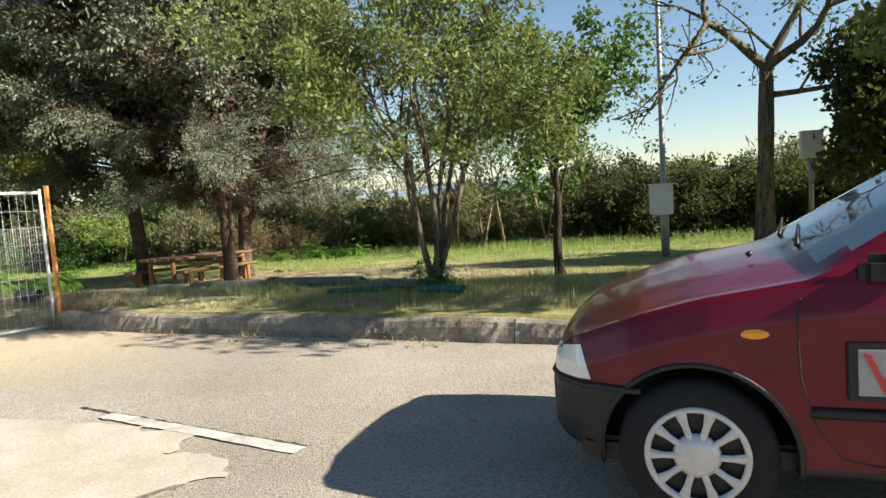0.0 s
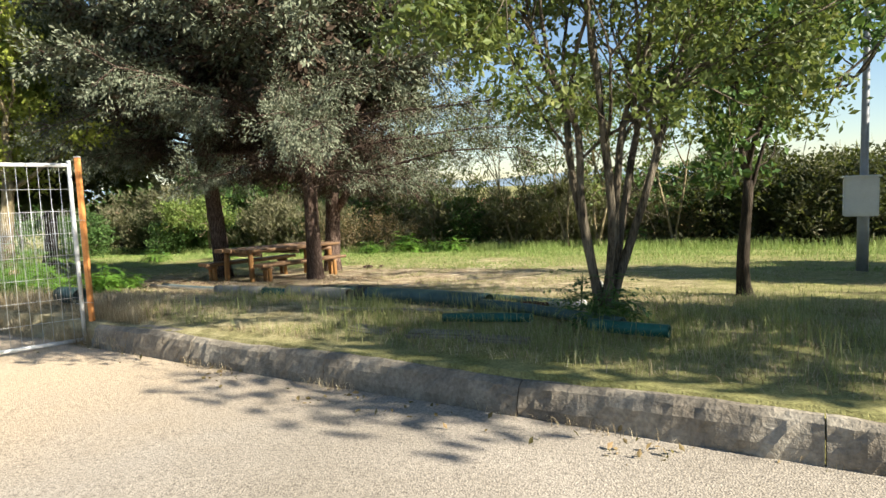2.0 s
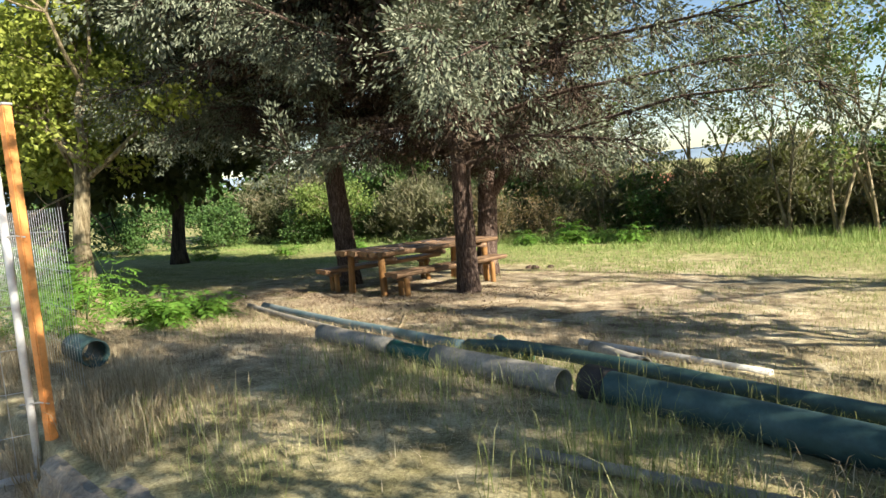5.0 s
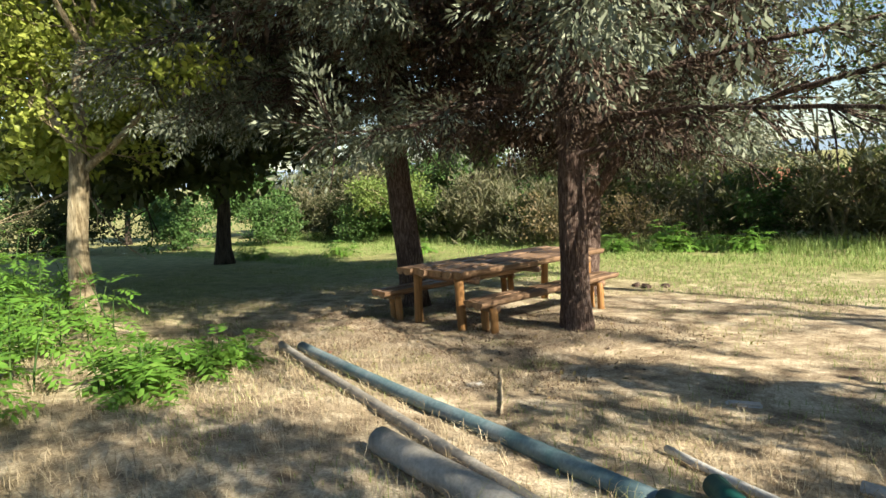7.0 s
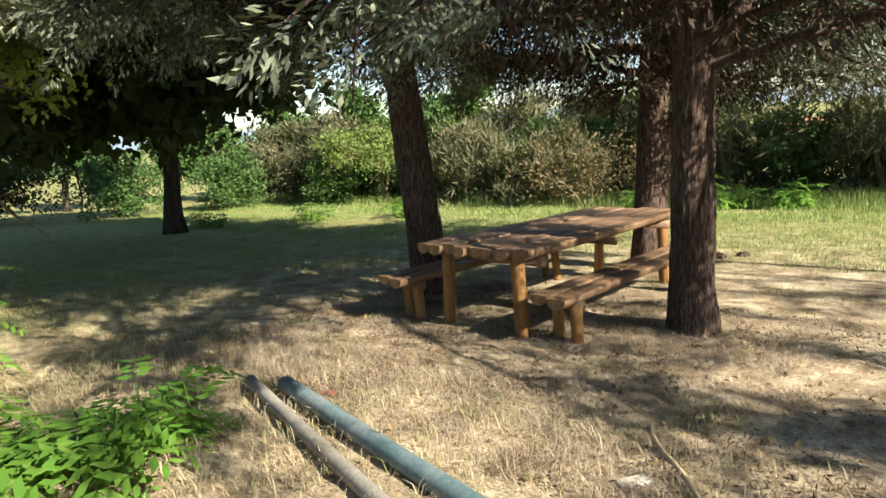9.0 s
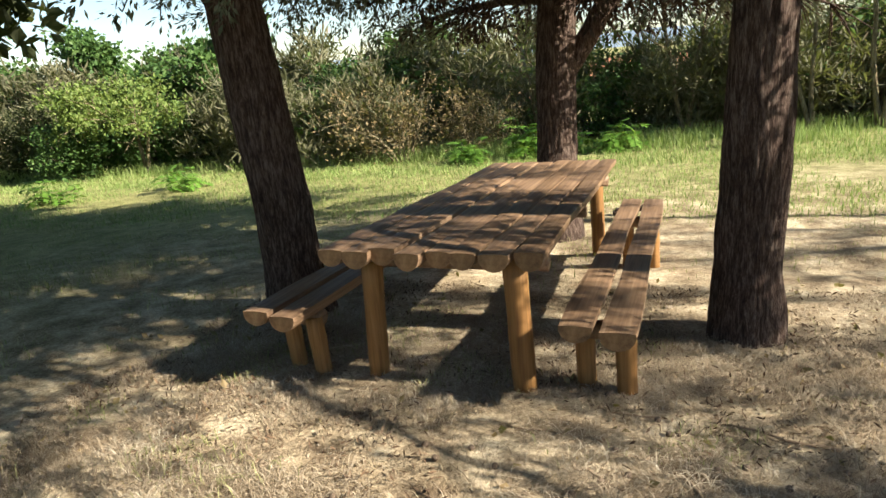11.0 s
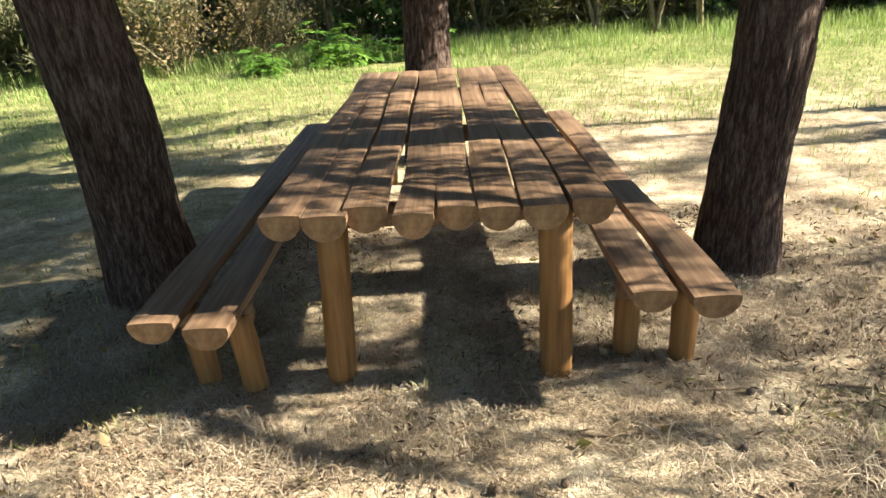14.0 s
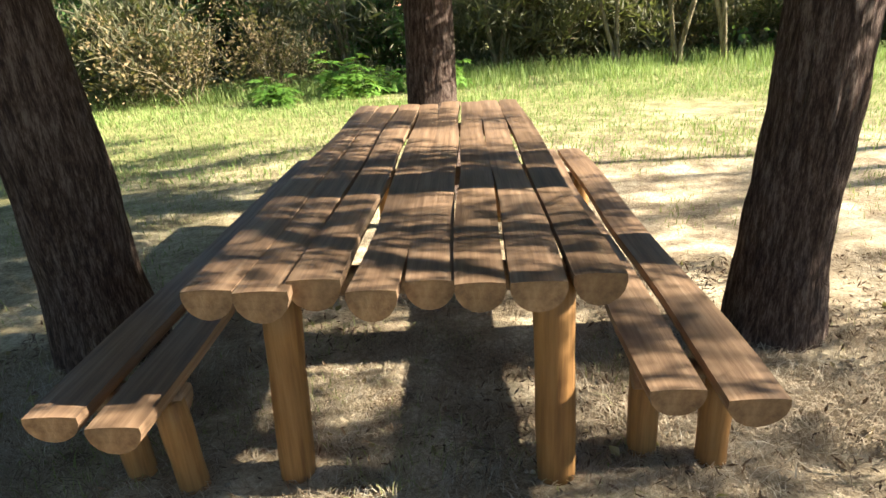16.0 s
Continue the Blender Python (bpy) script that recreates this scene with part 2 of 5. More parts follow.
def array_mesh(name, verts, faces, smooth=False):
    """A mesh out of an (n, 3) array and an (m, k) index array, k being 3 or 4."""
    me = bpy.data.meshes.new(name)
    verts, faces = np.asarray(verts, np.float32), np.asarray(faces, np.int32)
    k = faces.shape[1]
    me.vertices.add(len(verts))
    me.vertices.foreach_set("co", verts.ravel())
    me.loops.add(faces.size)
    me.loops.foreach_set("vertex_index", faces.ravel())
    me.polygons.add(len(faces))
    me.polygons.foreach_set("loop_start", np.arange(0, faces.size, k, dtype=np.int32))
    me.polygons.foreach_set("use_smooth", np.full(len(faces), smooth))
    me.update(calc_edges=True)
    me.validate()
    return me


def tube(points, radii, segs=8, wobble=0.0, rng=None, cap=True, ridges=0):
    """Vertices and quads of a tapered tube along points."""
    points = np.asarray(points, float)
    n = len(points)
    vs, fs = [], []
    prev = None
    for i in range(n):
        d = points[min(i + 1, n - 1)] - points[max(i - 1, 0)]
        d /= np.linalg.norm(d) + 1e-9
        a = np.cross(d, (0, 0, 1.0)) if prev is None else prev - d * np.dot(prev, d)
        if np.linalg.norm(a) < 1e-3:
            a = np.cross(d, (1.0, 0, 0))
        a /= np.linalg.norm(a)
        prev = a
        b = np.cross(d, a)
        for s in range(segs):
            t = 2 * math.pi * s / segs
            r = radii[i]
            if ridges:
                r *= 1 + 0.07 * math.sin(ridges * t + 1.3 * math.sin(i * 0.9)) + 0.05 * math.sin(ridges * 2.3 * t + i * 1.7)
            if wobble:
                r *= 1 + wobble * (rng.random() - 0.5)
            vs.append(points[i] + r * (math.cos(t) * a + math.sin(t) * b))
    for i in range(n - 1):
        for s in range(segs):
            q = (s + 1) % segs
            fs.append((i * segs + s, i * segs + q, (i + 1) * segs + q, (i + 1) * segs + s))
    if cap:
        for base, flip in ((0, True), ((n - 1) * segs, False)):
            c = len(vs)
            vs.append(np.mean(vs[base:base + segs], axis=0))
            for s in range(0, segs, 1):
                q = (s + 1) % segs
                tri = (base + q, base + s, c, c) if flip else (base + s, base + q, c, c)
                fs.append(tri)
    return vs, fs


class Bag:
    """Collects pieces of one mesh."""

    def __init__(self):
        self.v, self.f = [], []

    def add(self, vs, fs):
        o = len(self.v)
        self.v += list(vs)
        self.f += [tuple(o + i for i in f) for f in fs]

    def mesh(self, name, smooth=True):
        me = bpy.data.meshes.new(name)
        clean = [tuple(dict.fromkeys(f)) for f in self.f]
        me.from_pydata([tuple(map(float, v)) for v in self.v], [], clean)
        if smooth:
            me.polygons.foreach_set("use_smooth", [True] * len(me.polygons))
        me.update()
        return me


def tube_part(name, points, radii, mat, parent, label="", segs=10, smooth=True, **more):
    bag = Bag()
    bag.add(*tube(points, radii, segs, **more))
    return link_mesh(name, bag.mesh(name, smooth), mat, parent, label)


def box_bm(sx, sy, sz, at=(0, 0, 0), bevel=0.0, turn=0.0):
    bm = bmesh.new()
    bmesh.ops.create_cube(bm, size=1)
    bmesh.ops.scale(bm, vec=(sx, sy, sz), verts=bm.verts)
    if bevel:
        bmesh.ops.bevel(bm, geom=bm.edges[:], offset=bevel, segments=2, affect="EDGES")
    bmesh.ops.transform(bm, matrix=pose(*at, 0, 0, turn), verts=bm.verts)
    return bm


# ---- the lie of the land ----
PROFILE_Y = (7.3, 9, 10.4, 11.2, 12.4, 14, 15, 17.4, 19, 25, 30, 40, 80)
PROFILE_Z = (-.02, 0, -.14, -.3, -.44, -.56, -.6, -.78, -.86, -1.05, -1.3, -1.5, -1.8)


def kerb_y(x):
    """Plan y of the kerb's face, which runs slightly askew."""
    return 6.53 - 0.1 * np.clip(np.asarray(x, float), -16, 10)



def lawn_z(x, y):
    """Height of the lawn in metres at plan place x, y."""
    x, y = np.asarray(x, float), np.asarray(y, float)
    base = sum(np.interp(y + o, PROFILE_Y, PROFILE_Z) for o in (-0.6, -0.3, 0, 0.3, 0.6)) / 5
    return U * (base + 0.018 * (np.clip(x, -40, 12) + 9))


def road_z(x, y):
    return U * (0.014 * np.clip(np.asarray(x, float), -14, 6) - 0.022 * np.clip(np.asarray(y, float), -6, 7.8))


def ground_z(x, y):
    return np.where(np.asarray(y, float) > kerb_y(x) + 0.2, lawn_z(x, y), road_z(x, y))


def spot(x, y, up=0.0):
    """Metres, on the ground, of a plan place."""
    return Vector((x * U, y * U, float(ground_z(x, y)) + up))


def spaced(*runs):
    out = []
    for a, b, step in runs:
        out += list(np.arange(a, b - 1e-6, step))
    return np.array(out + [runs[-1][1]])


xs = spaced((-3000, -400, 650), (-400, -60, 40), (-60, -24, 2), (-24, 6, 0.16), (6, 40, 2), (40, 400, 40), (400, 3000, 650))
ys = spaced((-3000, -400, 650), (-400, -40, 40), (-40, 6, 2), (6, 6.55, 0.55), (6.60, 6.72, 0.06), (6.72, 21, 0.16), (21, 40, 0.8), (40, 400, 40), (400, 3000, 650))
gx, gy = np.meshgrid(xs, ys)
below = gy < 6.63
gy = gy + np.where(abs(gy) < 60, kerb_y(gx) - 6.53, 0)
gz = np.where(below, road_z(gx, gy) - 0.06, lawn_z(gx, gy))
rough_rng = np.random.default_rng(3)
near = (gx > -24) & (gx < 6) & (gy > 8.0) & (gy < 21)
lumps = np.array([[noise.noise((a * 0.8, b * 0.8, 0.3)) * 0.5 + noise.noise((a * 2.4, b * 2.4, 4)) * 0.35 for a in xs] for b in ys])
gz = gz + np.where(near, lumps * 0.035 + rough_rng.normal(0, 0.006, gx.shape), 0)
nx, ny = len(xs), len(ys)
idx = np.arange(nx * ny).reshape(ny, nx)
quads = np.stack([idx[:-1, :-1], idx[:-1, 1:], idx[1:, 1:], idx[1:, :-1]], -1).reshape(-1, 4)
ground = link_mesh("ground", array_mesh("ground", np.stack([gx * U, gy * U, gz], -1).reshape(-1, 3), quads, True), LAWN)
tagged(ground, "dry trodden lawn soil with straw and patches of green", "ground", kind="structure")

# ---- road ----
rx = spaced((-40, -12, 2), (-12, 4, 0.25), (4, 40, 2))
ry = spaced((-16, -2, 1), (-2, 6.5, 0.25), (6.5, 6.56, 0.03))
ax, ay = np.meshgrid(rx, ry)
ay = ay + kerb_y(ax) - 6.53
azz = road_z(ax, ay) + np.array([[noise.noise((a * 0.7, b * 0.7, 9)) * 0.008 for a in rx] for b in ry])
idx = np.arange(len(rx) * len(ry)).reshape(len(ry), len(rx))
quads = np.stack([idx[:-1, :-1], idx[:-1, 1:], idx[1:, 1:], idx[1:, :-1]], -1).reshape(-1, 4)
road = link_mesh("road", array_mesh("road", np.stack([ax * U, ay * U, azz], -1).reshape(-1, 3), quads, True), ASPHALT)
tagged(road, "sun-bleached coarse grey-beige asphalt road", "road", kind="structure")

# ---- kerb ----
kerb = tagged(new("kerb"), "rough weathered concrete kerb along the lawn", "kerb", kind="structure")


def kerb_stone(x0, x1, seed):
    """One cast kerb length with worn arrises, plan x0 to x1."""
    rng = np.random.default_rng(seed)
    n = 31
    sec = [(0.0, -0.12), (0.006, 0.30), (0.022, 0.62), (0.04, 0.86), (0.075, 1.0), (0.20, 1.02), (0.26, 0.97), (0.285, 0.8), (0.29, -0.12)]
    vs, fs = [], []
    for i in range(n):
        px = x0 + (x1 - x0) * (0.001 + 0.998 * i / (n - 1))
        zr, zl = float(road_z(px, kerb_y(px))), U * 0.014 * (min(max(px, -14), 4) + 7) + 0.012 * math.sin(px * 2.1)
        for j, (dy, k) in enumerate(sec):
            w = 0.020 * noise.noise((px * 3, j * 1.7, 1)) + 0.014 * noise.noise((px * 11, j * 2.9, 3)) + rng.normal(0, 0.004)
            vs.append((px * U, float(kerb_y(px)) * U + dy * 1.25 - 0.02 + w, zr + (zl - zr) * k + (0.012 * noise.noise((px * 4, j, 7)) if k > 0.2 else 0)))
    m = len(sec)
    for i in range(n - 1):
        for j in range(m - 1):
            fs.append((i * m + j, (i + 1) * m + j, (i + 1) * m + j + 1, i * m + j + 1))
    fs += [tuple(range(m)), tuple(reversed(range((n - 1) * m, n * m)))]
    me = bpy.data.meshes.new("kerb_stone")
    me.from_pydata(vs, [], fs)
    me.update()
    link_mesh("kerb_stone", me, CONCRETE, kerb)


for i in range(16):
    kerb_stone(-9.3 + i * 1.9, -9.3 + (i + 1) * 1.9 - 0.006, i)

# ---- road markings ----


def flat_shape(name, pts, mat, label, up=0.004):
    me = bpy.data.meshes.new(name)
    me.from_pydata([spot(x, y, up) for x, y in pts], [], [tuple(range(len(pts)))])
    me.update()
    return tagged(link_mesh(name, me, mat), label, "road marking", kind="structure")


rl = np.random.default_rng(5)


def ragged(x0, y0, x1, y1, w, n=26):
    d = np.array([x1 - x0, y1 - y0])
    s = np.array([-d[1], d[0]]) / np.linalg.norm(d)
    a = [(x0 + d[0] * k / n + s[0] * (w / 2 + rl.normal(0, .007)), y0 + d[1] * k / n + s[1] * (w / 2 + rl.normal(0, .007))) for k in range(n + 1)]
    b = [(x0 + d[0] * k / n - s[0] * (w / 2 + rl.normal(0, .007)), y0 + d[1] * k / n - s[1] * (w / 2 + rl.normal(0, .007))) for k in range(n, -1, -1)]
    return (a + b)[::-1]


flat_shape("road_marking", ragged(-4.45, 3.86, -2.34, 3.45, 0.13), PAINT_LINE, "worn white painted line on the asphalt", 0.012)
pp = [(-2.75 + 0.12 * math.sin(3 * a) - 1.05 * (1 - math.cos(a)) * 1.3 + 0.42 * noise.noise((a * 3.1, 2.0, 0)) + 0.16 * noise.noise((a * 11, 5.0, 0)),
       2.55 + 1.15 * math.sin(a) + 0.22 * noise.noise((a * 4.3, 8.0, 0)) + 0.09 * noise.noise((a * 17, 3.0, 0))) for a in np.linspace(-1.5, 1.9, 110)] + [(-7, 3.5), (-7, 1.2)]
flat_shape("road_crack", ragged(-4.9, 4.02, -2.34, 3.53, 0.022, 40), DARK_CRACK, "dark open crack along the painted line", 0.009)
flat_shape("concrete_patch", pp, PATCH, "pale broken concrete patch in the road", 0.010)

# ---- foliage and trees ----


def leaf_cloud(centres, radii, per, size, width, rng, flat=0.8, droop=0.0, upward=0.0):
    """Diamond leaves scattered in clumps: arrays of vertices and quads."""
    centres, radii = np.asarray(centres, float), np.asarray(radii, float)
    c, r = np.repeat(centres, per, 0), np.repeat(radii, per)
    n = len(c)
    off = rng.normal(0, 1, (n, 3))
    off /= np.linalg.norm(off, axis=1, keepdims=True)
    off *= (rng.random((n, 1)) ** 0.5)
    p = c + off * r[:, None] * np.array([1, 1, flat])
    d = rng.normal(0, 1, (n, 3)) + off * 0.8
    d[:, 2] += upward - droop
    d /= np.linalg.norm(d, axis=1, keepdims=True)
    s = np.cross(d, rng.normal(0, 1, (n, 3)))
    s /= np.linalg.norm(s, axis=1, keepdims=True) + 1e-9
    ln = size * rng.uniform(0.6, 1.35, (n, 1))
    w = ln * width
    nrm = np.cross(d, s)
    v = np.stack([p, p + d * ln * 0.5 + s * w + nrm * w * 0.3, p + d * ln, p + d * ln * 0.5 - s * w + nrm * w * 0.3], 1).reshape(-1, 3)
    return v, np.arange(4 * n).reshape(-1, 4)


def rand_dir(rng, d, spread):
    v = np.asarray(d, float) + rng.normal(0, spread, 3)
    return v / np.linalg.norm(v)


def limb_path(p, d, length, rng, bend=0.12, lift=0.0, n=5):
    pts, d = [np.array(p, float)], np.array(d, float)
    for _ in range(n - 1):
        d = d + rng.normal(0, bend, 3) + np.array([0, 0, lift])
        d /= np.linalg.norm(d)
        pts.append(pts[-1] + d * length / (n - 1))
    return pts, d


def branch(bag, p, d, length, r, depth, rng, spread, lift, tips, kids=(2, 4), segs=6):
    """Grows a limb and its children; the ends gather in tips."""
    pts, end = limb_path(p, d, length, rng, 0.13, lift)
    bag.add(*tube(pts, np.linspace(r, r * 0.55, len(pts)), segs, cap=False))
    if depth == 0:
        tips += pts[2:]
        return
    for _ in range(rng.integers(*kids)):
        branch(bag, pts[-1], rand_dir(rng, end, spread), length * rng.uniform(0.6, 0.85), r * 0.55, depth - 1, rng, spread, lift, tips, kids, max(3, segs - 1))
    if depth >= 1:
        k = rng.integers(1, len(pts) - 1)
        branch(bag, pts[k], rand_dir(rng, end, spread * 1.6), length * rng.uniform(0.5, 0.7), r * 0.4, depth - 1, rng, spread, lift, tips, kids, max(3, segs - 1))


def place_tree(label, base, trunk_me, bark, crown_v, crown_f, leaf, group="", category="tree", lower="trunk", upper="crown"):
    t = tagged(new("tree" if category == "tree" else "bush"), label, category, group)
    t.location = base
    link_mesh(lower, trunk_me, bark, t)
    link_mesh(upper, array_mesh(upper, crown_v, crown_f), leaf, t)
    return t


def trunk_points(height, lean, rng, n=14, sway=0.03):
    z = np.linspace(-0.15, height, n)
    return np.stack([lean[0] * z + np.cumsum(rng.normal(0, sway, n)) * (z > 0.8), lean[1] * z + np.cumsum(rng.normal(0, sway, n)) * (z > 0.8), z], 1)


def shaggy_trunk(pts, rad, seed, segs=64):
    """A bole with long fissured bark plates in relief, along pts."""
    pts = np.asarray(pts)
    z = np.r_[np.arange(-0.15, 2.6, 0.035), np.arange(2.6, pts[-1][2], 0.25), pts[-1][2]]
    cx, cy, r = (np.interp(z, pts[:, 2], q) for q in (pts[:, 0], pts[:, 1], rad))
    vs = []
    for k in range(len(z)):
        fine = 1.0 if z[k] < 2.7 else 0.4
        for q in range(segs):
            a = 2 * math.pi * q / segs
            c, d = math.cos(a), math.sin(a)
            big = noise.noise((c * 1.3, d * 1.3, z[k] * 0.5 + seed))
            plate = noise.noise((c * 7.5, d * 7.5, z[k] * 1.5 + seed * 3))
            fibre = noise.noise((c * 17, d * 17, z[k] * 4.5 + seed * 7))
            rr = r[k] * (1 + 0.07 * big) + fine * (0.020 * (abs(plate) - 0.22) + 0.011 * fibre)
            vs.append((cx[k] + c * rr, cy[k] + d * rr, z[k]))
    fs = [(k * segs + q, k * segs + (q + 1) % segs, (k + 1) * segs + (q + 1) % segs, (k + 1) * segs + q) for k in range(len(z) - 1) for q in range(segs)]
    return vs, fs


def tufts(start, end, per, rng, size, slim):
    """Compact feathery plumes of scale sprays, each along its own twig from start to end."""
    a, b = np.repeat(start, per, 0), np.repeat(end, per, 0)
    n = len(a)
    axis = b - a
    ln = np.linalg.norm(axis, axis=1, keepdims=True)
    axis = axis / (ln + 1e-6)
    t = rng.uniform(0.0, 1.08, (n, 1))
    side = np.cross(axis, rng.normal(0, 1, (n, 3)))
    side /= np.linalg.norm(side, axis=1, keepdims=True) + 1e-6
    out = rng.random((n, 1)) ** 0.6 * (0.05 + 0.19 * ln) * np.clip(1.35 - t, 0.2, 1.0)
    p = a + axis * ln * t + side * out
    d = axis * 0.9 + side * 0.7 + rng.normal(0, 0.2, (n, 3))
    d /= np.linalg.norm(d, axis=1, keepdims=True)
    s = np.cross(d, rng.normal(0, 0.5, (n, 3)) + np.array([0, 0, 1.0]))
    s /= np.linalg.norm(s, axis=1, keepdims=True) + 1e-6
    sz = rng.uniform(*size, (n, 1))
    w = sz * slim
    v = np.stack([p, p + d * sz * 0.5 + s * w, p + d * sz, p + d * sz * 0.5 - s * w], 1).reshape(-1, 3)
    return v, np.arange(4 * n).reshape(-1, 4)


def cypress(label, plan, r, height, lean, reach, seed, low=2.1, limbs=84, forks=(), skirt=None):
    """A broad old cypress: shaggy trunk, level limbs that droop at their ends, tufted grey-green sprays."""
    rng = np.random.default_rng(seed)
    bag, cl, cr, inner, dead = Bag(), [], [], [], []
    pts = trunk_points(height, lean, rng, 22, 0.02)
    rad = [r * (1.0 - 0.85 * max(0, (p[2] - 0.3)) / height) + r * 0.34 * math.exp(-(p[2] + 0.15) * 5.5) for p in pts]
    bag.add(*shaggy_trunk(pts, rad, seed))
    for fz, fa, fl in forks:
        k = int(np.argmin(abs(pts[:, 2] - fz)))
        fp, _ = limb_path(pts[k], np.array([math.cos(fa) * 0.6, math.sin(fa) * 0.6, 0.8]), fl, rng, 0.06, 0.02, 8)
        bag.add(*tube(fp, np.linspace(r * 0.55, r * 0.16, 8), 14, ridges=7))
    for i in range(limbs):
        f = (i + rng.random()) / limbs
        z = low + (height - low - 0.3) * f ** 1.3
        facing = max(0.0, math.cos(i * 2.4 - skirt[0])) ** 2 if skirt and f < 0.4 else 0.0
        z -= facing * skirt[1] if skirt else 0.0
        k = min(len(pts) - 1, int(np.searchsorted(pts[:, 2], z)))
        p0 = pts[k] * [1, 1, 0] + [0, 0, z]
        a = i * 2.4 + rng.normal(0, 0.3)
        h = max(0.0, (z - low) / (height - low))
        length = reach * (1.0 - 0.72 * h ** 1.5) * rng.uniform(0.72, 1.1)
        if facing < 0.3:
            length *= min(1.0, 0.72 + 0.28 * (z - low))
        lp, end = limb_path(p0, np.array([math.cos(a), math.sin(a), 0.24 + 0.4 * h]), length, rng, 0.07, -0.045, 8)
        for q in range(1, 8):
            lp[q][2] = max(lp[q][2], z - 0.05 - 0.03 * q)
        end = (lp[7] - lp[5]) / np.linalg.norm(lp[7] - lp[5])
        bag.add(*tube(lp, np.linspace(r * 0.23 * (1.1 - 0.7 * h), 0.012, 8), 6, cap=False))
        # seats of the dark mass that fills the shaded core
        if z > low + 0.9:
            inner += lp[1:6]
        for j in range(1, 8):
            for _ in range(3 if j == 1 else 7):
                sd = rand_dir(rng, end + np.array([0, 0, -0.45 if z < low + 1.0 else -0.2]), 0.62)
                sp, _ = limb_path(lp[j], sd, min(0.75, length * 0.28 * rng.uniform(0.5, 1.1)), rng, 0.1, -0.06, 4)
                bag.add(*tube(sp[:3], [0.011, 0.008, 0.004], 3, cap=False))
                if sp[-1][2] < 1.85:
                    continue
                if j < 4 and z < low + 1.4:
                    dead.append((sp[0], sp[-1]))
                else:
                    cl.append(sp[0])
                    cr.append(sp[-1])
    cl, cr = np.array(cl), np.array(cr)
    hem = cl[:, 2] < low + 1.5
    v, f = tufts(cl[hem], cr[hem], 125, rng, (0.034, 0.078), 0.17)
    hv_, hf_ = tufts(cl[~hem], cr[~hem], 46, rng, (0.07, 0.14), 0.21)
    f = np.concatenate([f, hf_ + len(v)])
    v = np.concatenate([v, hv_])
    t = place_tree(label, spot(*plan), bag.mesh("trunk"), BARK, v, f, LEAF_CYPRESS, "cypresses round the picnic table")
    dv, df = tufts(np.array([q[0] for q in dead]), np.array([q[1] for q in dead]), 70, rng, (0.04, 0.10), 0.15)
    # added dark mass deepens the crown's inner shade, joined to the dead twigs
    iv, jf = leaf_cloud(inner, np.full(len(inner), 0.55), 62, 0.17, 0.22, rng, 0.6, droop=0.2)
    link_mesh("dead_twig_shade", array_mesh("dead_twig_shade", np.concatenate([dv, iv]), np.concatenate([df, jf + len(dv)])), TWIG_DEAD_SHADE, t, "dry brown inner twigs, with a dark mass for the crown's inner shade")
    return t


def leafy_tree(label, plan, seed, stems, stem_len, r, depth, spread, lift, leaf, bark, per=40, size=0.1, width=0.3, clump=0.3, kids=(2, 4), group="", trim=None, droop=0.15, bend=0.05, limb=None):
    """A broadleaf tree; stems are directions of the boles from the root."""
    rng = np.random.default_rng(seed)
    bag, tips = Bag(), []
    limb = limb or stem_len
    for d in stems:
        p, end = limb_path((d[0] * r * 0.9, d[1] * r * 0.9, -0.1), np.array(d) / np.linalg.norm(d), stem_len * rng.uniform(0.92, 1.08), rng, bend, 0.0, 8)
        rr = np.linspace(r, r * 0.68, 8)
        rr[0] *= 1.5
        rr[1] *= 1.12
        bag.add(*tube(p, rr, 14, ridges=5))
        for _ in range(rng.integers(2, 4) + (len(stems) == 1)):
            branch(bag, p[-1], rand_dir(rng, end, spread), limb * rng.uniform(0.5, 0.75), r * 0.55, depth, rng, spread, lift, tips, kids, 7)
        branch(bag, p[-2], rand_dir(rng, end, spread * 1.5), limb * 0.5, r * 0.4, max(depth - 1, 0), rng, spread, lift, tips, kids, 6)
    tips = np.array(tips)
    if trim:
        tips = tips[(tips[:, 2] > trim[0]) & (tips[:, 2] < trim[1])]
    v, f = leaf_cloud(tips, rng.uniform(clump * 0.6, clump * 1.3, len(tips)), per, size, width, rng, 0.8, droop=droop)
    return place_tree(label, spot(*plan), bag.mesh("trunk"), bark, v, f, leaf, group)


cypress("old grey-green cypress with a leaning rough trunk beside the table", (-15.41, 15.35), 0.196, 10.5, (-0.05, -0.02), 4.0, 11, 2.75, 84, forks=((2.0, 2.6, 3.5),))
cypress("tall grey-green cypress with ridged bark beside the bench", (-12.165, 15.25), 0.160, 11.0, (-0.025, 0.0), 4.55, 12, 2.5, 96, forks=((1.95, 0.5, 4.0),), skirt=(-0.3, 0.6))
cypress("grey-green cypress with dark shaggy trunk behind the table", (-13.85, 18.15), 0.20, 11.0, (0.0, 0.02), 3.8, 13, 2.15, 82, forks=((1.5, 0.2, 3.6),))

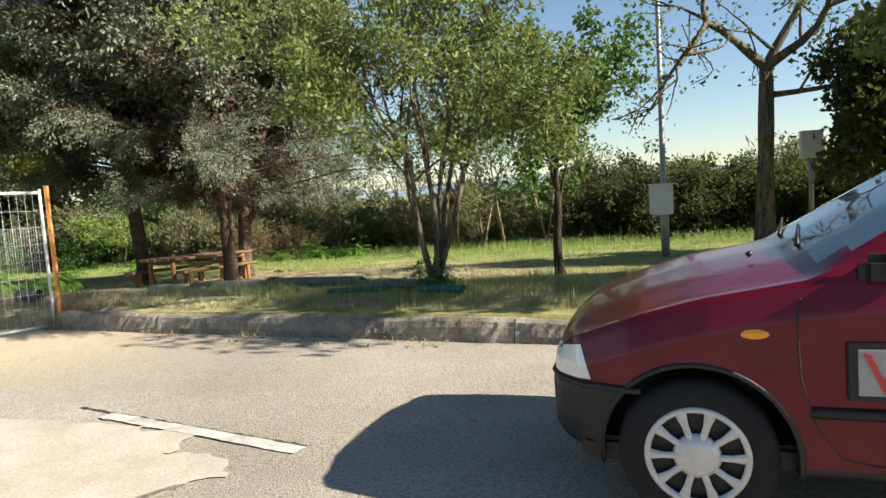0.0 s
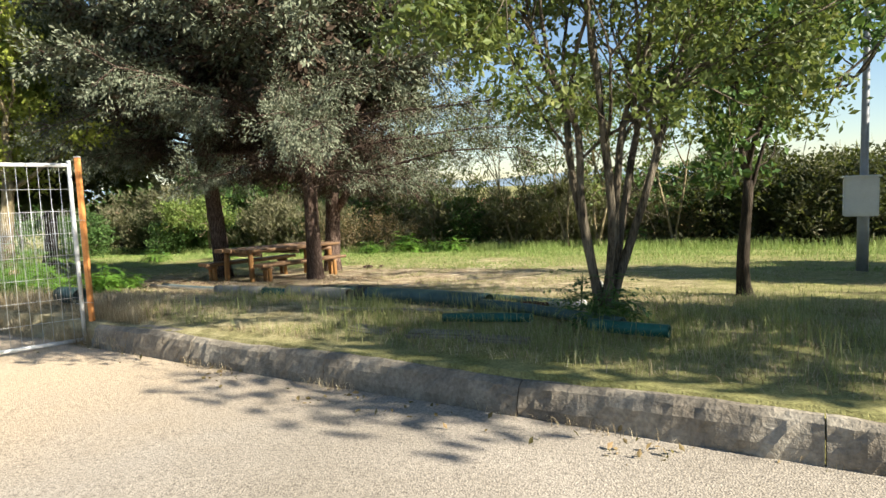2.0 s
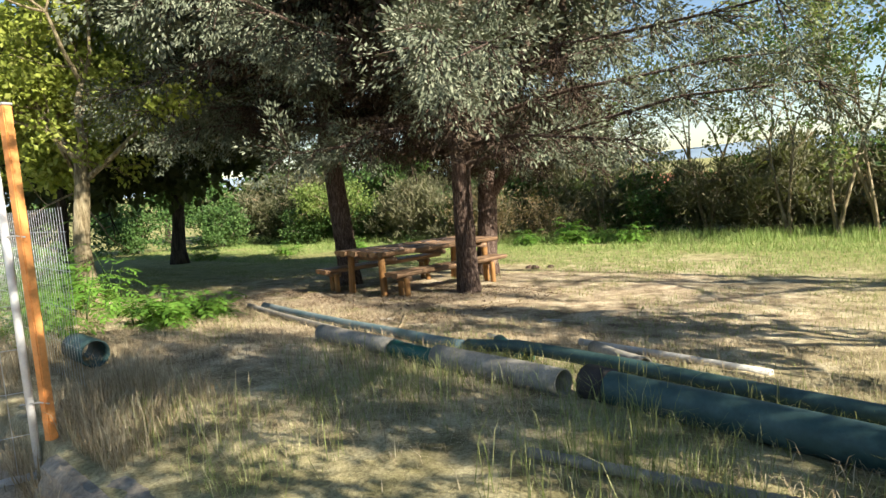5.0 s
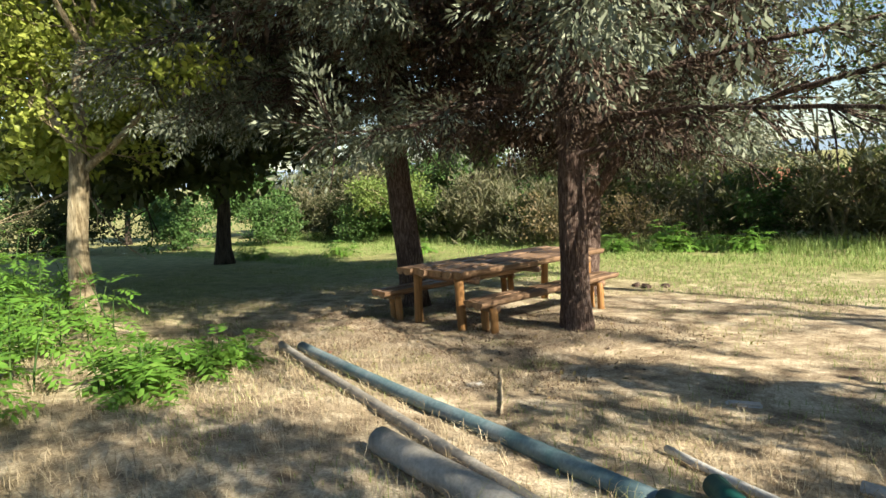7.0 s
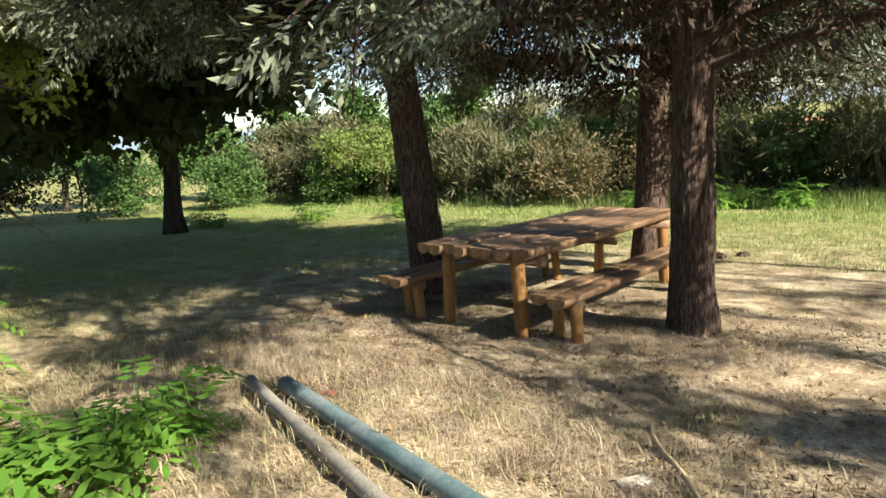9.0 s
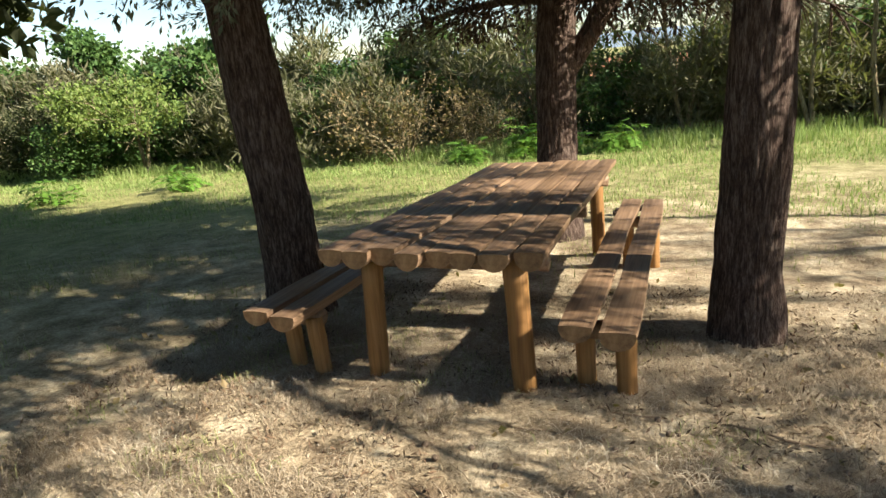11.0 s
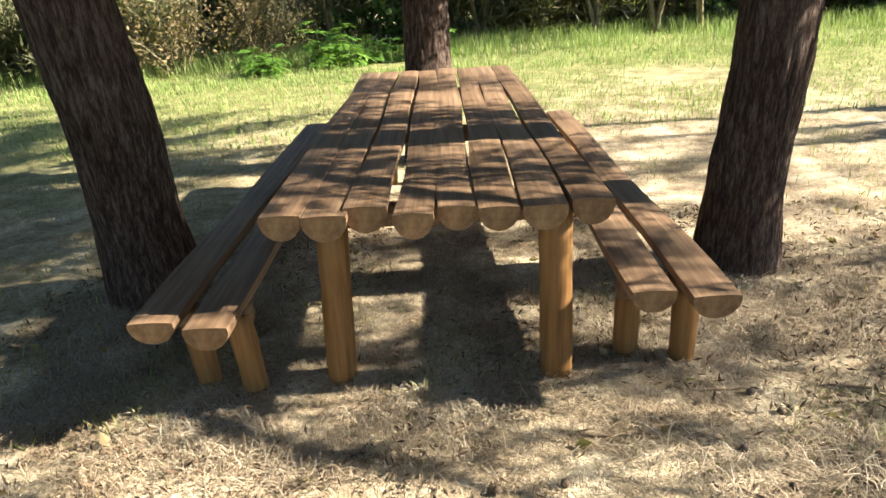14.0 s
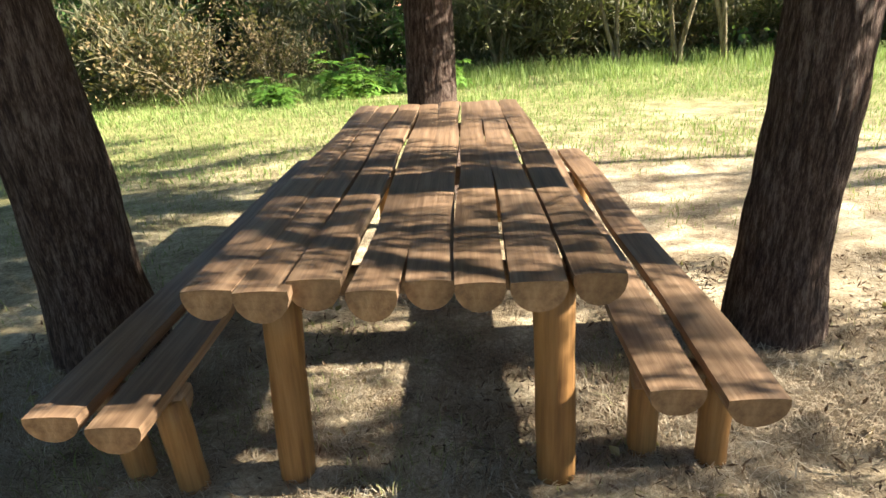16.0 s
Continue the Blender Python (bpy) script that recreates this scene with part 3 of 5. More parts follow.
leafy_tree("many-stemmed privet tree with thin olive-green foliage by the kerb", (-3.5, 9.05), 21,
           [(-0.22, 0.05, 1), (-0.09, -0.10, 1), (0.0, 0.14, 1), (0.09, -0.06, 1), (0.19, 0.08, 1), (0.14, 0.12, 1)], 1.8, 0.043, 3, 0.36, -0.01, LEAF_OLIVE, BARK_GREY, 15, 0.075, 0.24, 0.22, (2, 4), trim=(1.65, 3.95))
leafy_tree("small dark-trunked tree with fresh green broad leaves", (-2.42, 13.9), 22, [(-0.04, 0.0, 1)], 1.75, 0.09, 3, 0.55, 0.04, LEAF_GREEN, BARK_DARK, 15, 0.115, 0.34, 0.28, (2, 4), trim=(1.4, 6.4))
leafy_tree("tall bare-limbed tree with lichened trunk and sparse leaves", (2.1, 18.6), 34, [(0.03, 0.0, 1)], 4.7, 0.21, 3, 0.62, 0.02, LEAF_GREEN, BARK_GREY, 3, 0.10, 0.34, 0.35, (2, 4), bend=0.012, limb=2.7)
leafy_tree("large dark green tree beyond the parked car", (5.6, 18.6), 24, [(0.0, 0.0, 1)], 1.9, 0.22, 3, 0.75, 0.0, LEAF_DARK, BARK_DARK, 36, 0.15, 0.36, 0.5, (3, 5))
leafy_tree("green roadside tree that shades the verge", (5.4, 7.9), 28, [(0.0, 0.0, 1)], 2.7, 0.13, 3, 0.75, -0.02, LEAF_OLIVE, BARK_GREY, 27, 0.14, 0.36, 0.55, (3, 5), trim=(1.6, 4.3))
leafy_tree("green roadside tree that shades the verge", (8.2, 11.4), 29, [(0.0, 0.0, 1)], 2.2, 0.13, 3, 0.75, -0.01, LEAF_OLIVE, BARK_GREY, 20, 0.12, 0.34, 0.42, (3, 5))
leafy_tree("pale-trunked young tree with yellow-green leaves", (-17.1, 10.9), 31, [(-0.19, -0.06, 1)], 2.15, 0.145, 3, 0.5, 0.04, LEAF_YELLOW, BARK_PALE, 24, 0.095, 0.34, 0.36, (2, 4), trim=(1.9, 9))
leafy_tree("yellow-green tree behind the wire fence", (-21.5, 12.0), 26, [(0.1, 0.0, 1)], 2.2, 0.12, 3, 0.5, 0.03, LEAF_YELLOW, BARK_DARK, 32, 0.15, 0.34, 0.45, (2, 4))
leafy_tree("dark spreading chestnut with a low dense crown", (-28.0, 18.2), 27, [(0.0, 0.0, 1)], 3.7, 0.22, 3, 0.95, -0.03, LEAF_DARK, BARK_DARK, 50, 0.27, 0.36, 0.95, (3, 5), trim=(2.5, 13))

# ---- bushes of the far hedge ----


def bush_model(kind, seed):
    """A shrub about 2.6 m tall at the origin, as stems and foliage meshes."""
    rng = np.random.default_rng(seed)
    bag, tips = Bag(), []
    for i in range(14):
        a = rng.uniform(0, 2 * math.pi)
        d = np.array([math.cos(a) * rng.uniform(0.1, 0.6), math.sin(a) * rng.uniform(0.1, 0.6), 1.0])
        branch(bag, (d[0] * 0.3, d[1] * 0.3, -0.1), d / np.linalg.norm(d), rng.uniform(0.7, 1.1), 0.022, 2, rng, 0.3, 0.02, tips, (2, 3), 3)
    tips = np.array(tips)
    tips = tips[rng.random(len(tips)) < 0.75]
    low = np.stack([rng.normal(0, 0.75, 130), rng.normal(0, 0.6, 130), rng.uniform(0.1, 1.5, 130)], 1)
    cl = np.concatenate([tips, low])
    shape = {"broom": (0.24, 0.075, 1.2, 13), "leafy": (0.11, 0.32, 0.0, 18), "dark": (0.10, 0.30, 0.3, 18), "rust": (0.09, 0.24, 0.3, 4)}[kind]
    v, f = leaf_cloud(cl, rng.uniform(0.18, 0.34, len(cl)), shape[3], shape[0], shape[1], rng, 0.9, upward=shape[2])
    return bag.mesh("stem"), array_mesh("foliage", v, f)


BUSH_LOOK = {
    "broom": (LEAF_BROOM, "grey-green broom bush at the lawn's far edge"),
    "leafy": (LEAF_GREEN, "green leafy shrub at the lawn's far edge"),
    "dark": (LEAF_DARK, "dense dark green bush behind the lawn"),
    "rust": (LEAF_RUST, "half-dry brownish shrub with bare pale stems"),
    "yellow": (LEAF_GREEN, "light green shrub at the lawn's far edge"),
}
BUSH_MESH = {}
for k, kind in enumerate(("broom", "leafy", "dark", "rust")):
    BUSH_MESH[kind] = [bush_model(kind, 40 + k * 3 + i) for i in range(2)]
BUSH_MESH["yellow"] = [tuple(m.copy() for m in pair) for pair in BUSH_MESH["leafy"]]
hr = np.random.default_rng(77)


def bush(kind, x, y, height, wide=1.0):
    leaf, label = BUSH_LOOK[kind]
    stems, fol = BUSH_MESH[kind][hr.integers(0, 2)]
    b = tagged(new("bush"), label, "bush", kind + " bushes of the hedge")
    b.location = spot(x, y)
    b.rotation_euler = (0, 0, hr.uniform(0, 6.28))
    s = height / 2.6
    b.scale = (s * wide, s * wide, s)
    link_mesh("stem", stems, BARK_PALE if kind in ("rust", "broom") else BARK_GREY, b)
    link_mesh("foliage", fol, leaf, b)
    return b


# hedge from the left end of the lawn to the right, nearest row first
HEDGE = (("leafy", -42, 13, 3.2), ("dark", -40, 16.5, 3.4), ("leafy", -38, 21, 2.9), ("leafy", -35, 24, 2.4), ("dark", -33.5, 27.5, 2.6), ("leafy", -31, 26.5, 2.0), ("yellow", -29.5, 28, 2.6), ("dark", -27.5, 29.5, 2.5), ("broom", -26, 28.5, 2.7),
         ("broom", -24, 28, 2.9), ("leafy", -22.4, 29, 2.7), ("broom", -21, 27.3, 2.5), ("rust", -19.4, 26.4, 2.4), ("rust", -17.9, 27.6, 2.0), ("broom", -16.6, 30.5, 2.4), ("leafy", -15.2, 31, 2.6),
         ("broom", -13.6, 31.5, 2.6), ("broom", -12, 31, 2.9), ("broom", -10.6, 31.2, 3.2), ("broom", -9.2, 31.4, 2.6), ("rust", -7.8, 31, 2.3), ("broom", -6.3, 30.6, 2.4), ("rust", -5.0, 30, 2.3),
         ("dark", -3.6, 30.2, 3.3), ("dark", -1.8, 30, 3.6), ("broom", -0.4, 29.6, 2.8), ("dark", 1.0, 30, 3.6), ("dark", 2.8, 30.4, 3.4), ("dark", 4.8, 29.6, 3.6), ("dark", 7.4, 29, 3.4), ("dark", 10.4, 28.4, 3.6))
for kind, x, y, h in HEDGE:
    bush(kind, x, y, h, 1.1)
for i in range(34):
    x = -42 + i * 1.65 + hr.uniform(-0.5, 0.5)
    if -17.5 < x < -12.5:
        continue
    bush(("dark", "broom", "leafy", "broom", "broom")[i % 5], x, 33.5 + hr.uniform(-1, 1.2) - max(0, -20 - x) * 0.12, hr.uniform(3.0, 4.2), 1.25)

for x, y in ((-46, 9), (-47, 15), (-45, 21), (-44, 26), (-41, 30), (-36, 33), (-31, 34)):
    leafy_tree("broad green tree beyond the lawn", (x, y), int(200 - x), [(0.05, 0.0, 1)], 1.9, 0.16, 3, 0.55, 0.0, LEAF_GREEN, BARK_DARK, 20, 0.2, 0.36, 0.6, (2, 4), "trees beyond the lawn")

# slender trees in front of the hedge
SLIM = ((-9.8, 28.8, 3.0, 0.05, LEAF_GREEN), (-8.45, 28.6, 3.2, 0.055, LEAF_GREEN), (-7.4, 28.4, 3.1, 0.05, LEAF_OLIVE), (-12.6, 30.0, 2.6, 0.06, LEAF_OLIVE), (-5.6, 29.0, 2.6, 0.05, LEAF_OLIVE), (-16.4, 29.4, 2.4, 0.07, LEAF_OLIVE))
for k, (x, y, h, r, leaf) in enumerate(SLIM):
    leafy_tree("slender pale-stemmed tree before the hedge", (x, y), 60 + k, [(0.1 * math.sin(k * 2), 0.05, 1), (-0.16, 0.06 * math.cos(k), 1)], h, r, 2, 0.4, 0.03, leaf, BARK_PALE, 13, 0.12, 0.32, 0.36, (2, 4), "slender trees before the hedge")
for k, (x, y) in enumerate(((-30.6, 26.8), (-28.6, 27.0))):
    leafy_tree("small light green tree with twin pale stems", (x, y), 70 + k, [(0.2, 0.0, 1), (-0.1, 0.1, 1)], 1.25, 0.06, 2, 0.6, 0.0, LEAF_SPRING, BARK_PALE, 14, 0.11, 0.34, 0.34, (2, 4), "small trees by the hedge", trim=(1.25, 4))

# ---- far houses and hills ----
PLASTER = speckled("far_plaster", [(0.3, (0.62, 0.52, 0.42)), (0.7, (0.75, 0.66, 0.55))], 0.6, 8, 0.1)
TERRACOTTA = speckled("terracotta_roof", [(0.3, (0.40, 0.15, 0.08)), (0.7, (0.55, 0.25, 0.14))], 2, 20, 0.3)
DARK_PANE = plain("dark_pane", (0.05, 0.06, 0.07), 0.2)


def house(x, y, w, d, h, turn):
    hs = tagged(new("house"), "distant pale house with a terracotta tile roof", "house", "houses beyond the hedge")
    hs.location, hs.rotation_euler = spot(x, y, -2.9), (0, 0, radians(turn))
    part("wall", box_bm(w, d, h + 1, (0, 0, h / 2 - 0.5)), PLASTER, hs)
    bm = bmesh.new()
    e = 0.5
    v = [bm.verts.new(c) for c in ((-w / 2 - e, -d / 2 - e, h), (w / 2 + e, -d / 2 - e, h), (w / 2 + e, d / 2 + e, h), (-w / 2 - e, d / 2 + e, h), (-w / 2 - e, 0, h + 1.7), (w / 2 + e, 0, h + 1.7))]
    for f in ((0, 1, 5, 4), (2, 3, 4, 5), (0, 4, 3), (1, 2, 5), (3, 2, 1, 0)):
        bm.faces.new([v[i] for i in f])
    part("roof", bm, TERRACOTTA, hs)
    for k in range(3):
        part("window", box_bm(1.0, 0.08, 1.2, (-w / 3 + k * w / 3, -d / 2 - 0.01, h * 0.55)), DARK_PANE, hs)


house(-19.5, 56, 9, 7, 3.0, 12)
house(-27, 60, 8, 7, 3.2, -10)
house(-14, 66, 8, 7, 3.0, 4)
# distance haze is mixed into the hills' blue-grey colour
HILL = speckled("hazed_far_hill", [(0.3, (0.16, 0.22, 0.28)), (0.7, (0.24, 0.30, 0.35))], 0.004, 0.03, 0.1, 1.0, 0.0)
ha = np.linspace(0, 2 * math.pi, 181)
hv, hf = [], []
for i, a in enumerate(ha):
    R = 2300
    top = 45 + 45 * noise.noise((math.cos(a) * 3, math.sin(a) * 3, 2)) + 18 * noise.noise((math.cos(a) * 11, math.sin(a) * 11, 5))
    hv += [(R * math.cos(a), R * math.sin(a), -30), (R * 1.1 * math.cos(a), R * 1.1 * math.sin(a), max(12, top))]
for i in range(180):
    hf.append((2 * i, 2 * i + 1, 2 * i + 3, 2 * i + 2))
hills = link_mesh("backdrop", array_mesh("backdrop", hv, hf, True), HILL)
tagged(hills, "low hills on the far horizon, coloured bluish for haze", "hills", kind="structure")

# ---- picnic table and benches ----


def half_log(name, length, width, thick, seed, parent, mat=WOOD, rake=0.0):
    """A half-round board, flat side up, along +y from the origin."""
    rng = np.random.default_rng(seed)
    n, m = 15, 9
    vs, fs = [], []
    sway = rng.uniform(-1, 1) * 0.016
    for i in range(n):
        y = length * i / (n - 1)
        t = i / (n - 1)
        off = sway * math.sin(t * 3.1 + seed) + 0.006 * math.sin(t * 11 + seed * 2)
        w = width * (1 + 0.05 * math.sin(t * 7 + seed * 1.3) + 0.03 * math.sin(t * 17 + seed)) / 2
        th = thick * (1 + 0.06 * math.sin(t * 5 + seed))
        ring = [(-w * 0.97, 0.0), (-w * 0.5, 0.003), (0.0, 0.004), (w * 0.5, 0.003), (w * 0.97, 0.0)]
        ring += [(w * math.cos(a), -0.012 + -th * math.sin(a)) for a in np.linspace(0.12, math.pi - 0.12, m)]
        vs += [(x + off, y, z + 0.003 * math.sin(t * 9 + seed)) for x, z in ring]
    k = 5 + m
    for i in range(n - 1):
        for j in range(k):
            q = (j + 1) % k
            fs.append((i * k + j, i * k + q, (i + 1) * k + q, (i + 1) * k + j))
    fs += [tuple(reversed(range(k))), tuple(range((n - 1) * k, n * k))]
    me = bpy.data.meshes.new(name)
    me.from_pydata(vs, [], fs)
    me.materials.append(mat)
    me.materials.append(WOOD_END)
    me.polygons.foreach_set("material_index", [0] * (len(fs) - 2) + [1, 1])
    me.update()
    return link_mesh(name, me, None, parent)


def log_leg(parent, x, y, top, seed, r=0.052, lean=(0, 0), cap=True):
    """A round log leg from the ground up to top; x, y in the thing's metres."""
    rng = np.random.default_rng(seed)
    base = parent.location
    foot = float(lawn_z((base.x + x) / U, (base.y + y) / U)) - base.z - 0.06
    zs = np.linspace(foot, top, 7)
    pts = [(x + lean[0] * (top - z), y + lean[1] * (top - z), z) for z in zs]
    return tube_part("leg", pts, [r * (1 + rng.normal(0, 0.025)) for _ in zs], WOOD_LEG, parent, segs=14)


TABLE_Y0, TABLE_LEN = 14.12, 3.08
table = tagged(new("picnic_table"), "long brown-stained picnic table of half-log boards on round log legs", "table")
table.location = spot(-13.775, TABLE_Y0)
SLOPE = -0.036


def along(ob, top, slope):
    """Tilts a board to follow the fall of the ground."""
    ob.rotation_euler = (math.atan(slope), 0, 0)
    return ob


TOP = U * 0.16 - table.location.z
for i in range(8):
    b = along(half_log("board", TABLE_LEN + 0.05 * math.sin(i * 2.2), 0.131 + 0.004 * math.sin(i * 3.3), 0.068, i, table), TOP, SLOPE)
    b.location = ((i - 3.5) * 0.136 + 0.005 * math.sin(i * 5), 0.03 * math.sin(i * 3.7), TOP + 0.004 * math.sin(i * 4.1))
for k, (yy, s) in enumerate(((0.34, 1), (1.55, 1), (2.75, 1))):
    zz = TOP + SLOPE * yy - 0.10
    tube_part("crossbeam", [(-0.50, yy, zz - 0.03), (0.0, yy, zz - 0.03), (0.50, yy, zz - 0.03)], [0.045, 0.046, 0.045], WOOD, table, segs=12)
    if k != 1:
        log_leg(table, -0.355, yy - 0.16 if k == 0 else yy + 0.1, zz + 0.01, 100 + k, 0.054, (-0.05, 0))
        log_leg(table, 0.385, yy - 0.2 if k == 0 else yy + 0.1, zz + 0.06, 110 + k, 0.057, (0.03, 0))


def bench(x, near_y, length, z_near, label, legs, lean):
    bn = tagged(new("bench"), label, "bench", "benches at the picnic table")
    bn.location = spot(x, near_y)
    top = U * z_near - bn.location.z
    for i, s in enumerate((-1, 1)):
        b = along(half_log("board", length + 0.06 * i, 0.145, 0.066, 30 + i + int(x * -3), bn), top, SLOPE)
        b.location = (s * 0.088, 0.05 * (1 - i) - 0.03, top)
    for k, yy in enumerate((0.26, length - 0.35)):
        zz = top + SLOPE * yy - 0.105
        tube_part("crossbeam", [(-0.14, yy, zz), (0, yy, zz), (0.14, yy, zz)], [0.042, 0.046, 0.042], WOOD, bn, segs=12)
        for s in (-1, 1):
            log_leg(bn, s * 0.095 + lean * 0.02, yy + (0.03 if s < 0 else -0.03), zz + 0.01, 130 + k * 4 + s, 0.046, (lean, 0))
    return bn


bench(-12.90, 14.06, 2.85, -0.18, "narrow two-board log bench in dappled sun beside the table", 4, 0.02)
bench(-14.70, 14.02, 2.9, -0.19, "narrow two-board log bench beside the leaning cypress", 4, 0.06)

# ---- fence panel across the road, with its orange post ----
GALV = plain("galvanised_steel", (0.62, 0.62, 0.60), 0.45, 0.6, 0.5, 0.15, 20)
WHITE_TUBE = plain("white_painted_tube", (0.72, 0.72, 0.70), 0.5, 0.0, 0.4, 0.2, 12)
ORANGE = speckled("faded_orange_paint", [(0.25, (0.42, 0.10, 0.05)), (0.4, (0.70, 0.28, 0.08)), (0.7, (0.78, 0.36, 0.12))], 3, 40, 0.25, 0.6)
DARK_IRON = plain("dark_iron", (0.06, 0.05, 0.045), 0.7, 0.3)


def wire_panel(label, a, b, height, low, pitch_v, pitch_h, frame_r, wire_r, wire_mat, frame_mat, on_road=False):
    """A wire mesh panel between plan places a and b, each wire a part."""
    pa = tagged(new("wire_fence"), label, "fence")
    za = road_z(*a) if on_road else ground_z(*a)
    zb = road_z(*b) if on_road else ground_z(*b)
    pa.location = (a[0] * U, a[1] * U, float(za))
    d = Vector(((b[0] - a[0]) * U, (b[1] - a[1]) * U, float(zb - za)))
    n = Vector((d.x, d.y, 0)).normalized()
    length = math.hypot(d.x, d.y)
    s = d.z / length

    def at(u, h):
        return (n.x * u, n.y * u, s * u + h)
    if frame_r:
        for nm, u0, h0, u1, h1 in (("upright", 0, 0.0, 0, height + 0.05), ("upright", length, 0.0, length, height + 0.05), ("top_rail", 0, height, length, height), ("bottom_rail", 0, low, length, low)):
            tube_part(nm, [at(u0, h0), at((u0 + u1) / 2, (h0 + h1) / 2), at(u1, h1)], [frame_r] * 3, frame_mat, pa, segs=10)
    k = 1
    while k * pitch_v < length:
        u = k * pitch_v
        bow = 0.006 * math.sin(k * 2.7)
        tube_part("wire", [at(u, low), at(u + bow, height * 0.5), at(u, height)], [wire_r] * 3, wire_mat, pa, segs=5)
        k += 1
    k = 1
    while low + k * pitch_h < height:
        h = low + k * pitch_h
        tube_part("wire", [at(0, h), at(length / 2, h + 0.006 * math.sin(k)), at(length, h)], [wire_r] * 3, wire_mat, pa, segs=5)
        k += 1
    return pa


wire_panel("white-framed welded wire fence panel standing across the road", (-9.63, 7.58), (-10.8, 4.1), 1.95, 0.05, 0.098, 0.235, 0.021, 0.0028, GALV, WHITE_TUBE, True)
wire_panel("slack grey wire netting behind the verge", (-15.2, 8.6), (-10.3, 8.15), 1.25, 0.05, 0.065, 0.26, 0.0, 0.0017, GALV, GALV)
post = tagged(new("fence_post"), "faded orange iron fence post beside the panel", "post")
post.location = (-9.56 * U, 7.65 * U, float(road_z(-9.6, 7.6)))
bm = box_bm(0.05, 0.05, 2.06, (0, 0, 1.0), 0.006, 18)
part("shaft", bm, ORANGE, post)
part("cap", box_bm(0.056, 0.056, 0.012, (0, 0, 2.036), 0.003, 18), GALV, post)
for zz in (0.45, 1.35):
    tube_part("tie_wire", [(-0.09, -0.10, zz), (0.0, -0.035, zz + 0.01), (0.035, 0.0, zz)], [0.004] * 3, GALV, post, segs=5)
netting_post = tagged(new("fence_post"), "thin dark iron post with a white cap in the netting", "post")
netting_post.location = spot(-13.4, 8.42)
tube_part("shaft", [(0, 0, -0.1), (0, 0, 0.7), (0, 0, 1.42)], [0.018] * 3, DARK_IRON, netting_post)
tube_part("cap", [(0, 0, 1.40), (0, 0, 1.43), (0, 0, 1.46)], [0.03, 0.035, 0.025], WHITE_TUBE, netting_post, segs=12)

# ---- lamp pole and meter posts ----
POLE = plain("grey_pole_paint", (0.30, 0.31, 0.32), 0.5, 0.4)
CABINET = plain("grey_plastic_cabinet", (0.62, 0.63, 0.62), 0.55, 0, 0.4, 0.12, 5)
BROWN = plain("brown_box_paint", (0.22, 0.12, 0.07), 0.6)
pole = tagged(new("lamp_pole"), "tall grey steel lamp pole with a small cabinet", "lamp pole")
pole.location = spot(-0.36, 19.1)
tube_part("shaft", [(0, 0, -0.2), (0, 0, 1.2), (0, 0, 1.25), (0, 0, 4), (0, 0, 8.2)], [0.10, 0.10, 0.075, 0.06, 0.045], POLE, pole, segs=16)
cab = part("cabinet", box_bm(0.56, 0.28, 0.72, (-0.06, -0.14, 1.42), 0.02), CABINET, pole)
part("door", box_bm(0.50, 0.02, 0.30, (-0.06, -0.285, 1.58), 0.008), CABINET, cab)
part("door", box_bm(0.50, 0.02, 0.28, (-0.06, -0.285, 1.24), 0.008), CABINET, cab)
part("hood", box_bm(0.62, 0.34, 0.04, (-0.06, -0.14, 1.80), 0.012), CABINET, cab)
fl = part("floodlight", box_bm(0.24, 0.16, 0.14, (0.16, -0.12, 4.35), 0.03), CABINET, pole)
part("glass", box_bm(0.20, 0.012, 0.10, (0.16, -0.206, 4.34), 0.004), DARK_PANE, fl)
tube_part("bracket", [(0, 0, 4.25), (0.1, -0.06, 4.25), (0.16, -0.1, 4.30)], [0.015] * 3, POLE, pole)
part("top_box", box_bm(0.42, 0.22, 0.30, (-0.16, -0.1, 6.45), 0.02), BROWN, pole)
mp = tagged(new("meter_post"), "white meter box on a slim steel post", "meter box")
mp.location = spot(3.36, 19.6)
tube_part("shaft", [(0, 0, -0.2), (0, 0, 1.5), (0, 0, 2.3)], [0.06, 0.055, 0.055], POLE, mp, segs=12)
bx = part("box", box_bm(0.46, 0.28, 0.60, (0, -0.05, 2.45), 0.03), CABINET, mp)
part("lid", box_bm(0.50, 0.32, 0.05, (0, -0.05, 2.76), 0.015), CABINET, bx)

# ---- pipes and poles lying on the grass ----
PIPE_BLUE = speckled("weathered_blue_green_pipe", [(0.3, (0.07, 0.15, 0.155)), (0.5, (0.16, 0.23, 0.235)), (0.7, (0.26, 0.30, 0.29))], 3, 40, 0.35, 0.6, 0.3, 0.006)
PIPE_GREEN = speckled("green_pvc", [(0.3, (0.01, 0.065, 0.05)), (0.7, (0.02, 0.13, 0.10))], 3, 30, 0.3, 0.45, 0.15, 0.004)
PIPE_GREY = speckled("dirty_grey_pipe", [(0.3, (0.20, 0.18, 0.14)), (0.5, (0.31, 0.28, 0.225)), (0.7, (0.40, 0.37, 0.31))], 3, 40, 0.35, 0.75, 0.4, 0.008)
PIPE_DARK = speckled("dark_teal_pipe", [(0.3, (0.022, 0.06, 0.055)), (0.7, (0.075, 0.13, 0.12))], 2.5, 30, 0.3, 0.5, 0.2, 0.005)
PIPE_WHITE = speckled("dirty_white_pipe", [(0.3, (0.42, 0.40, 0.35)), (0.7, (0.62, 0.60, 0.54))], 3, 40, 0.3, 0.6)
